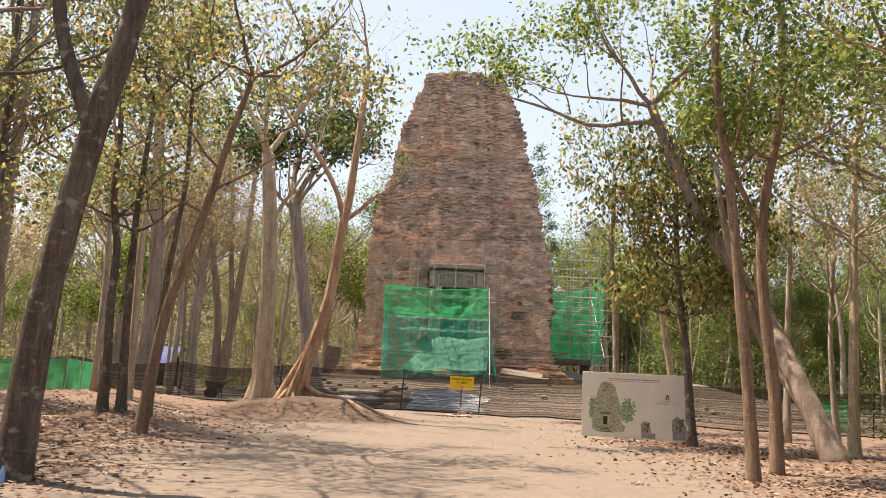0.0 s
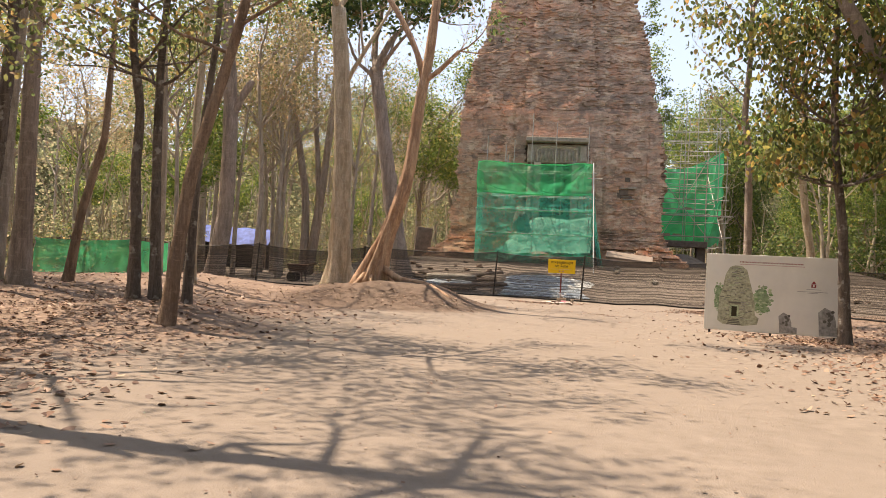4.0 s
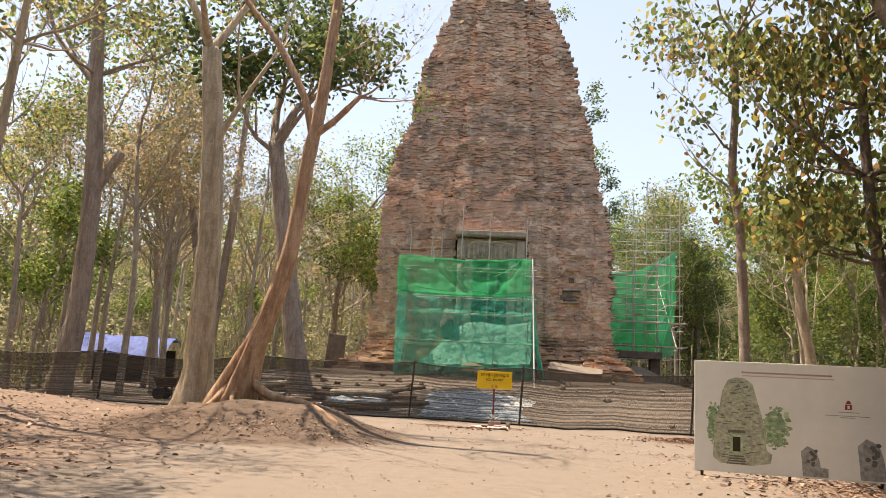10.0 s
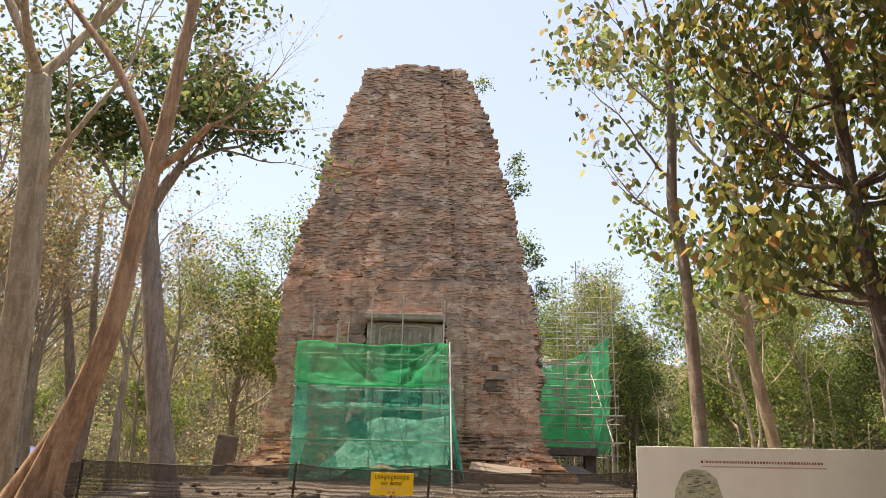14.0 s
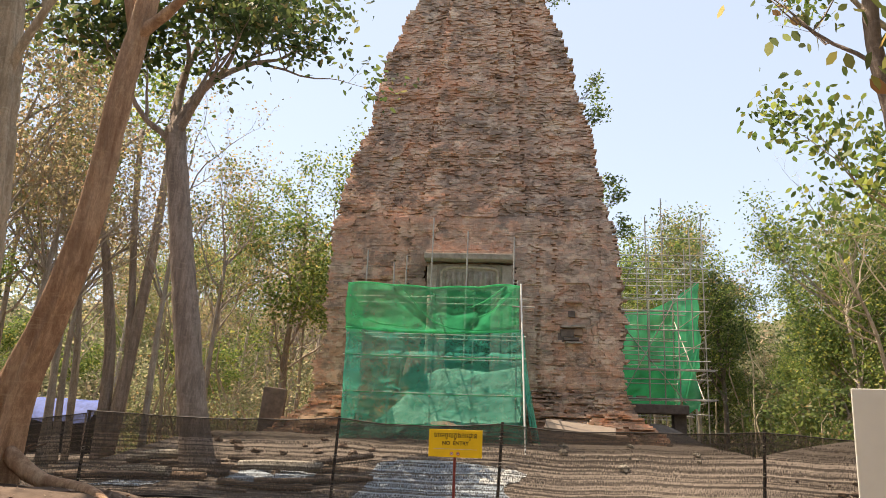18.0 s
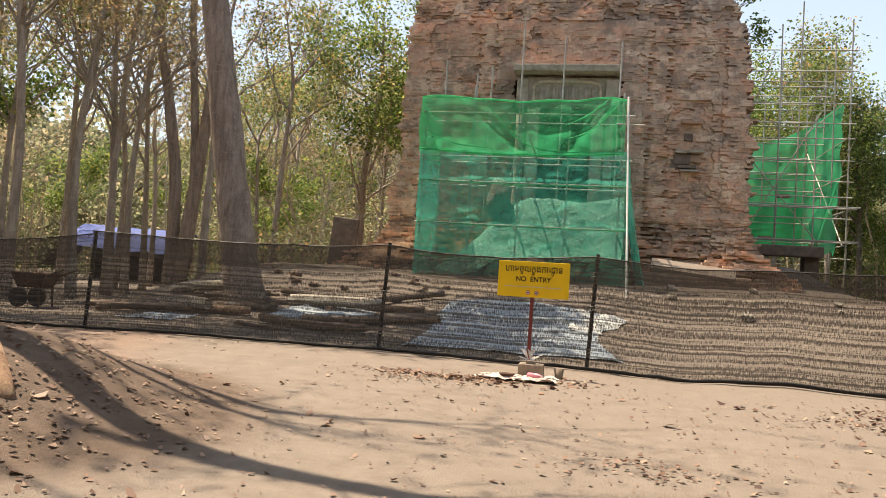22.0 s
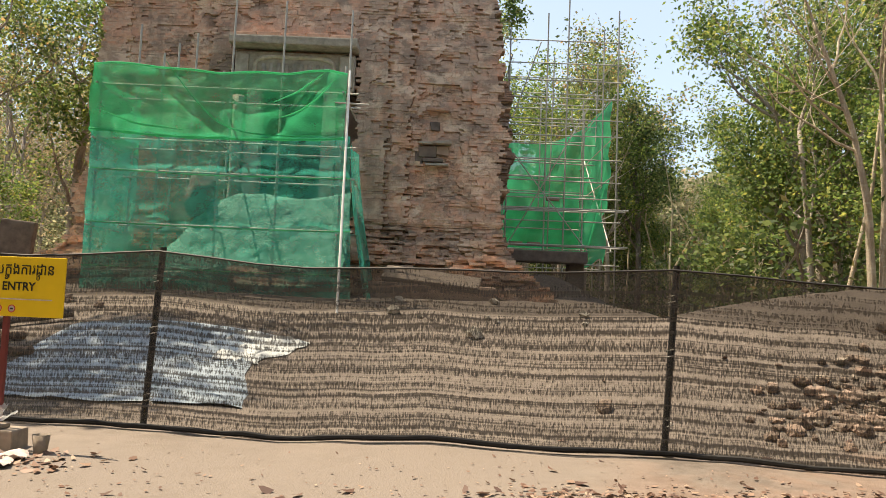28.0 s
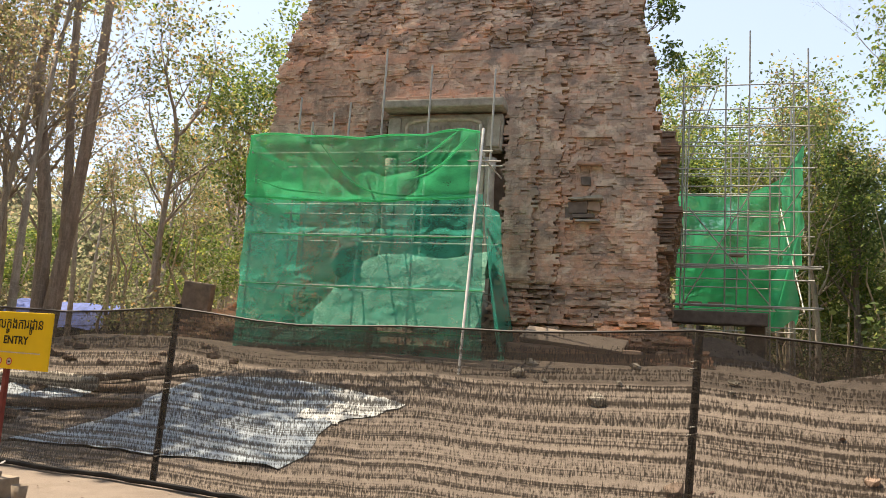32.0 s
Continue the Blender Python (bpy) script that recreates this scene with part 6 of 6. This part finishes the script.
def words(text, size, material, parent, loc, rot=(90, 0, 0), name="lettering", bold=0.0, wide=1.0, left=False):
    cu = bpy.data.curves.new(name, "FONT")
    cu.body, cu.size, cu.align_x, cu.align_y = text, size, "LEFT" if left else "CENTER", "TOP_BASELINE" if left else "CENTER"
    cu.extrude, cu.offset = 0.001, bold
    tmp = bpy.data.objects.new("tmp", cu)
    scene.collection.objects.link(tmp)
    dg = bpy.context.evaluated_depsgraph_get()
    me = bpy.data.meshes.new_from_object(tmp.evaluated_get(dg))
    bpy.data.objects.remove(tmp)
    me.materials.clear()
    me.materials.append(M[material])
    ob = new(name, me)
    ob.parent = parent
    ob.matrix_local = pose(*loc, *rot) @ Matrix.Diagonal((wide, 1, 1, 1))
    return ob


def rect(x0, x1, z0, z1):
    return [(x0, z0), (x1, z0), (x1, z1), (x0, z1)]


def oval(cx, cz, rx, rz, n=20, rag=0.0, seed=0):
    rnd = random.Random(seed)
    return [(cx + rx * math.cos(2 * math.pi * i / n) * (1 + rnd.uniform(-rag, rag)), cz + rz * math.sin(2 * math.pi * i / n) * (1 + rnd.uniform(-rag, rag))) for i in range(n)]


def build_sign():
    s = thing("warning_sign", "yellow no-entry sign on a maroon post", "sign", (0.27, -0.47, gz(0.27, -0.47)))
    s.rotation_euler = (0, 0, radians(-5.8))
    g = s.location.z
    zt, zb = 1.885 - g, 1.345 - g
    zc = (zt + zb) / 2
    bm = bmesh.new()
    box(bm, 0, 0, zc, 1.09, 0.02, zt - zb, 0.006)
    part("plate", bm, "yellow", s)
    bm = bmesh.new()
    box(bm, -0.01, 0.035, (zt - 0.1) / 2, 0.05, 0.04, zt - 0.1, 0.005)
    part("post", bm, "redpost", s)
    words("NO  ENTRY", 0.106, "black", s, (0.0, -0.014, zc), name="lettering", bold=0.002, wide=0.97)
    # the line of local script above; the two subscript letters hang below the line
    size, wide, x0, zl = 0.142, 0.84, -0.44, zc + 0.112
    words("\u17a0\u17b6\u1798\u1785\u17bc\u179b\u1780\u17bb\u1784\u1780\u17b6\u179a\u178a\u17b6\u1793", size, "black", s, (x0, -0.014, zl), name="script", bold=0.001, wide=wide, left=True)
    words("\u1793", size * 0.55, "black", s, (x0 + 3.42 * size * wide, -0.0142, zl - 0.05), name="script", bold=0.001, wide=wide, left=True)
    words("\u178b", size * 0.55, "black", s, (x0 + 5.95 * size * wide, -0.0142, zl - 0.05), name="script", bold=0.001, wide=wide, left=True)
    flat("rule", rect(-0.44, 0.44, zc - 0.118, zc - 0.108), -0.0115, "white", s)
    for cx in (-0.07, 0.06):
        flat("emblem", oval(cx, zc - 0.2, 0.036, 0.036), -0.0115, "redink", s)
        flat("emblem", oval(cx, zc - 0.2, 0.027, 0.027), -0.0125, "white", s)
        flat("emblem", rect(cx - 0.014, cx + 0.014, zc - 0.207, zc - 0.193), -0.0135, "black", s)
    b = thing("concrete_block", "square concrete block holding the sign post", "block", (0.32, -0.5, gz(0.32, -0.5)))
    bm = bmesh.new()
    box(bm, 0, 0, 0.08, 0.37, 0.32, 0.22, 0.018, None, 0.01)
    part("block", bm, "concrete", b)
    bm = bmesh.new()
    box(bm, -0.01, -0.02, 0.21, 0.14, 0.14, 0.04, 0.01, None, 0.006)
    part("collar", bm, "concrete", b)


build_sign()


def lathe(name, prof, material, parent=None, sides=14, label=""):
    verts, faces = [], []
    for r, z in prof:
        for k in range(sides):
            a = 2 * math.pi * k / sides
            verts.append((r * math.cos(a), r * math.sin(a), z))
    for i in range(len(prof) - 1):
        for k in range(sides):
            k2 = (k + 1) % sides
            faces.append((i * sides + k, i * sides + k2, (i + 1) * sides + k2, (i + 1) * sides + k))
    faces.append(tuple(range(sides - 1, -1, -1)))
    return mesh_ob(name, verts, faces, material, parent, label, smooth=True)


def build_offerings():
    x, y = 0.18, -0.98
    c = thing("cloth", "crumpled pale cloth spread before the sign", "cloth", (x, y, gz(x, y)))
    sheet("sheet", lambda u, v: Vector((-0.55 + 1.1 * u + 0.16 * noise.noise((u * 3, v * 3, 2)) + 0.06 * noise.noise((u * 9, v * 7, 3)), -0.2 + 0.42 * v + 0.14 * noise.noise((u * 4, v * 3, 8)) + 0.05 * noise.noise((u * 11, v * 7, 5)),
                                        0.02 + 0.07 * abs(noise.noise((u * 6, v * 5, 1))) + 0.04 * abs(noise.noise((u * 14, v * 11, 7))))), 40, 22, "white", c)
    cup = lathe("cup", [(0.05, 0), (0.055, 0.01), (0.075, 0.16), (0.07, 0.16), (0.05, 0.02)], "concrete")
    cup.location = (0.74, -0.6, gz(0.74, -0.6))
    tagged(cup, "small clay cup standing beside the block", "cup")
    bt = thing("bottle", "empty pink-tinted plastic bottle lying on the cloth", "bottle", (0.42, -1.02, gz(0.42, -1.02) + 0.1))
    bt.rotation_euler = (radians(90), 0, radians(60))
    lathe("body", [(0.028, -0.12), (0.036, -0.105), (0.036, 0.06), (0.014, 0.11), (0.014, 0.13)], "pinkplastic", bt)
    lathe("cap", [(0.017, 0.13), (0.017, 0.15), (0.0, 0.15)], "white", bt)
    tray = lathe("dish", [(0.09, 0), (0.12, 0.035), (0.112, 0.035), (0.085, 0.012)], "rust", None, 18)
    tray.location = (0.02, -1.0, gz(0, -1.0) + 0.06)
    tagged(tray, "shallow dark metal dish lying on the cloth", "dish")
    bag = thing("plastic_bag", "thin clear plastic bag tied round the post", "bag", (0.30, -0.56, gz(0.30, -0.56) + 0.23))
    for k in range(5):
        a = k * 1.25
        sheet("fold", lambda u, v, a=a: Vector(((0.03 + 0.16 * v) * math.cos(a + 0.6 * u), (0.03 + 0.14 * v) * math.sin(a + 0.6 * u) * 0.6, 0.02 + 0.17 * v * (0.6 + 0.4 * math.sin(a * 2)) + 0.03 * noise.noise((u * 4, v * 4, a)))), 5, 6, "clearplastic", bag)
    wb = lathe("water_bottle", [(0.033, 0), (0.035, 0.01), (0.035, 0.15), (0.014, 0.2), (0.014, 0.23)], "blueplastic")
    wb.location = (-5.32, -27.2, gz(-5.32, -27.2))
    tagged(wb, "small blue plastic water bottle beside a tree", "bottle")


build_offerings()


def print_board():
    """The drawing printed on the board: temple, trees, two stone lions, title bars and emblem."""
    b, y = board, -0.0185
    W, x0, z0 = 3.48, -1.74, 0.10
    H = 2.12

    def P(u, v):
        return (x0 + W * u, z0 + H * (1 - v))

    def shape(name, pts, mt, k=0):
        flat(name, [P(u, v) for u, v in pts], y - 0.003 * k, mt, b)

    for cu, cv, ru, rv, sd in ((0.105, 0.54, 0.04, 0.17, 1), (0.43, 0.56, 0.075, 0.17, 2), (0.115, 0.66, 0.045, 0.10, 3), (0.43, 0.68, 0.06, 0.09, 4)):
        rt = random.Random(sd)
        shape("printed_foliage", oval(cu, cv, ru * 0.72, rv * 0.72, 60, 0.22, sd), "print_green", -0.5)
        for k in range(64):
            a, r = rt.uniform(0, 6.28), rt.uniform(0, 1) ** 0.5
            shape("printed_foliage", oval(cu + ru * r * math.cos(a), cv + rv * r * math.sin(a), ru * rt.uniform(0.10, 0.2), rv * rt.uniform(0.06, 0.12), 9, 0.4, k), rt.choice(("print_green", "print_green", "print_leaf", "print_pale")), 0.009 * k - 0.3)
    shape("printed_temple", [(0.10, 0.87), (0.11, 0.55), (0.135, 0.42), (0.15, 0.27), (0.18, 0.17), (0.22, 0.145), (0.27, 0.15), (0.31, 0.20), (0.335, 0.35), (0.36, 0.5), (0.375, 0.62), (0.38, 0.78), (0.41, 0.82), (0.40, 0.9), (0.3, 0.93), (0.14, 0.92)], "print_temple", 1)
    rt = random.Random(6)
    for k in range(150):
        v = 0.17 + 0.70 * k / 150
        half = 0.025 + 0.085 * min(1, (v - 0.13) / 0.42)
        u = 0.24 + rt.uniform(-half, half)
        w = rt.uniform(0.006, 0.02)
        shape("printed_course", [(u - w, v), (u + w, v + rt.uniform(-0.003, 0.003)), (u + w * 0.8, v + 0.007), (u - w, v + 0.006)], rt.choice(("print_grey", "print_pale", "print_dark")), 1.3 + 0.004 * k)
    shape("printed_door", [(0.19, 0.66), (0.26, 0.66), (0.26, 0.82), (0.19, 0.82)], "print_pale", 2)
    shape("printed_opening", [(0.205, 0.68), (0.245, 0.68), (0.245, 0.81), (0.205, 0.81)], "black", 3)
    shape("printed_lintel", [(0.18, 0.62), (0.272, 0.62), (0.272, 0.645), (0.18, 0.645)], "print_dark", 2)
    for k in range(4):
        shape("printed_step", [(0.19 - 0.006 * k, 0.845 + 0.022 * k), (0.262 + 0.006 * k, 0.845 + 0.022 * k), (0.262 + 0.006 * k, 0.857 + 0.022 * k), (0.19 - 0.006 * k, 0.857 + 0.022 * k)], "print_dark", 2)
    for cu, s in ((0.605, 0.85), (0.905, 1.15)):
        base = 0.985
        shape("printed_lion", [(cu - 0.05 * s, base), (cu - 0.055 * s, base - 0.16 * s), (cu - 0.06 * s, base - 0.25 * s), (cu - 0.02 * s, base - 0.31 * s), (cu + 0.03 * s, base - 0.27 * s), (cu + 0.05 * s, base - 0.17 * s), (cu + 0.055 * s, base - 0.1 * s), (min(cu + 0.1 * s, 0.99), base - 0.09 * s), (min(cu + 0.1 * s, 0.99), base)], "print_grey", 1)
        for k in range(9):
            a = k * 0.7
            shape("printed_curl", oval(cu + 0.01 * s + 0.028 * s * math.cos(a * 2.1) * (k % 3) / 2, base - (0.12 + 0.018 * k) * s, 0.012 * s, 0.017 * s, 8), "print_dark", 2)
    # title line and its translation, too small to read
    rnd = random.Random(2)
    u = 0.255
    while u < 0.72:
        w = rnd.uniform(0.003, 0.008)
        shape("title_stroke", [(u, 0.088), (u + w, 0.088), (u + w, 0.104), (u, 0.104)], "print_maroon", 0)
        u += w + rnd.uniform(0.003, 0.006)
    shape("subtitle_bar", [(0.255, 0.122), (0.73, 0.122), (0.73, 0.131), (0.255, 0.131)], "print_pink", 0)
    shape("emblem_roof", [(0.783, 0.335), (0.792, 0.305), (0.804, 0.305), (0.812, 0.335)], "print_maroon", 0)
    shape("emblem_base", [(0.78, 0.34), (0.815, 0.34), (0.815, 0.385), (0.78, 0.385)], "print_maroon", 0)
    shape("emblem_gap", [(0.792, 0.348), (0.803, 0.348), (0.803, 0.376), (0.792, 0.376)], "board", 1)
    for v, a, c in ((0.405, 0.745, 0.85), (0.437, 0.68, 0.9), (0.452, 0.755, 0.83)):
        shape("text_bar", [(a, v), (c, v), (c, v + 0.006), (a, v + 0.006)], "print_grey", 0)


print_board()


def litter(label, spots, seed, size=0.13, mt="litter"):
    """Fallen leaves lying on the earth."""
    rs = np.random.RandomState(seed)
    pos = []
    for x, y, rx, ry, n, pile in spots:
        px, py = x + rs.normal(size=n) * rx, y + rs.normal(size=n) * ry
        for a, b in zip(px, py):
            d = ((a - x) / (rx * 1.6)) ** 2 + ((b - y) / (ry * 1.6)) ** 2
            pos.append((a, b, gz(a, b) + 0.012 + pile * max(0, 1 - d) * rs.uniform(0.2, 1)))
    pos = np.array(pos)
    n = len(pos)
    a = rs.uniform(0, 2 * np.pi, n)
    d = np.stack([np.cos(a), np.sin(a), rs.normal(size=n) * 0.22], 1)
    s = np.stack([-np.sin(a), np.cos(a), rs.normal(size=n) * 0.25], 1)
    ln = size * rs.uniform(0.6, 1.5, (n, 1))
    w = ln * rs.uniform(0.2, 0.34, (n, 1))
    up = np.array([[0, 0, 1.0]])
    curl = ln * rs.uniform(0.0, 0.22, (n, 1)) * up
    v = np.stack([pos - d * ln * 0.5 + curl, pos - d * ln * 0.2 + s * w, pos + d * ln * 0.2 + s * w * 0.9 + curl * 0.3, pos + d * ln * 0.5 + curl,
                  pos + d * ln * 0.2 - s * w * 0.9 + curl * 0.6, pos - d * ln * 0.2 - s * w + curl * 0.3], 1)
    ob = leaf_ob("fallen_leaves", [(v.reshape(-1, 3), np.arange(6 * n).reshape(-1, 6))], mt, None)
    tagged(ob, label, "fallen leaves", kind="stuff")


litter("heap of dry brown leaves swept together near the fence", [(5.95, -1.95, 0.5, 0.3, 2400, 0.10), (5.2, -1.7, 0.5, 0.25, 160, 0.02), (7.6, -1.6, 0.9, 0.35, 600, 0.03)], 1, 0.057)
litter("dry leaves scattered over the bare earth", [(1.0, -5.0, 3.2, 2.4, 330, 0), (1.75, -5.7, 0.5, 0.25, 120, 0.02), (-1.4, -1.9, 0.45, 0.2, 110, 0.02), (-0.5, -1.2, 0.6, 0.3, 110, 0.01), (4.6, -5.9, 0.8, 0.3, 130, 0.01),
                                                 (-4.4, -7.9, 1.1, 0.5, 900, 0.015), (-3.1, -6.2, 0.6, 0.9, 420, 0.01), (-7.5, -7.6, 1.2, 0.6, 300, 0.01), (-7.4, -3.0, 1.2, 0.7, 260, 0), (4.9, -2.4, 0.9, 0.3, 260, 0.02), (0.5, -14, 3, 7, 240, 0), (-10, 0.3, 3, 0.4, 320, 0.01), (9.5, -1.6, 2.2, 0.5, 420, 0.01)], 2, 0.05)
litter("thick litter of brown leaves along the wood's edge", [(-9.5, -16.5, 2.2, 4.5, 2600, 0.02), (-8, -21, 1.5, 4.5, 1500, 0.02), (-6, -26.5, 1.2, 1.6, 900, 0.02), (-13, -10, 3.5, 4.5, 2200, 0.02), (8.5, -16, 2.2, 4.5, 2600, 0.02), (6.5, -22.5, 1.2, 2.5, 1100, 0.02),
                                                           (11, -8.5, 3, 4, 2000, 0.02), (7, -10.8, 1.3, 0.9, 600, 0.01), (15, -12, 4, 6, 1500, 0.02)], 3, 0.10)
litter("dry leaves blown against the sign's footing", [(-1.3, -1.35, 0.35, 0.14, 130, 0.03), (-0.45, -1.25, 0.3, 0.14, 110, 0.03), (0.2, -1.45, 0.8, 0.25, 60, 0), (0.95, -0.95, 0.3, 0.2, 40, 0)], 6, 0.08)
litter("single curled leaves lying on the bare earth", [(4.5, -2.4, 2.0, 0.8, 34, 0), (-1.0, -3.5, 2.5, 1.2, 30, 0)], 8, 0.11)
litter("crumbs of bark and broken leaf trodden into the earth", [(1.5, -4.0, 4.5, 2.2, 700, 0), (1.0, -12, 4.0, 5.5, 800, 0), (0.5, -26, 3.5, 6, 800, 0), (3.5, -1.2, 4.5, 0.7, 350, 0), (-6, -7.0, 3, 1.6, 500, 0)], 4, 0.03)


def tower_plants():
    for k, (x, y, z, n, s) in enumerate(((2.9, 18.2, 22.5, 5, 0.35), (4.55, 18.0, 17.4, 8, 0.5), (4.75, 18.0, 16.0, 8, 0.45), (5.6, 17.6, 12.0, 8, 0.4), (5.75, 17.6, 10.8, 7, 0.35), (5.35, 18.6, 13.2, 5, 0.4))):
        t = thing("shrub", "small shrub rooted in the tower's brickwork", "shrub", (x - 0.3, y, z), "shrubs on the tower")
        rnd = random.Random(k)
        tips = []
        for j in range(3):
            out = []
            grow(rnd, (0, 0, 0), (1, rnd.uniform(-0.5, 0.5), rnd.uniform(-0.2, 1.0)), 0.9 * s * 2, 0.02, 1, out, tips)
            v, f = join(out)
            mesh_ob("stem", v, f, "bark_grey", t)
        leaf_ob("foliage", [leaf_cloud([tuple(p) for p in tips], n, 0.16, 0.16, k, 0.4)], "leaf_green", t)


tower_plants()


# ---- single bricks of the lower right bay ----
def lay_bricks():
    shared = []
    for k in range(6):
        rnd = random.Random(40 + k)
        me = bpy.data.meshes.new("brick")
        me.from_pydata(block(0, 0, 0, 1, 1, 1, rnd, 0.03), [], BOXF)
        me.materials.append(M["brick_piece"])
        shared.append(me)
    for i, b in enumerate(tower_bricks):
        ob = new("brick", shared[i % 6])
        ob.parent = tower
        ob.matrix_basis = Matrix.Translation((b[0] + 0.5, b[1] - 16.0, b[2])) @ Matrix.Diagonal((b[3], b[4], b[5], 1))


lay_bricks()
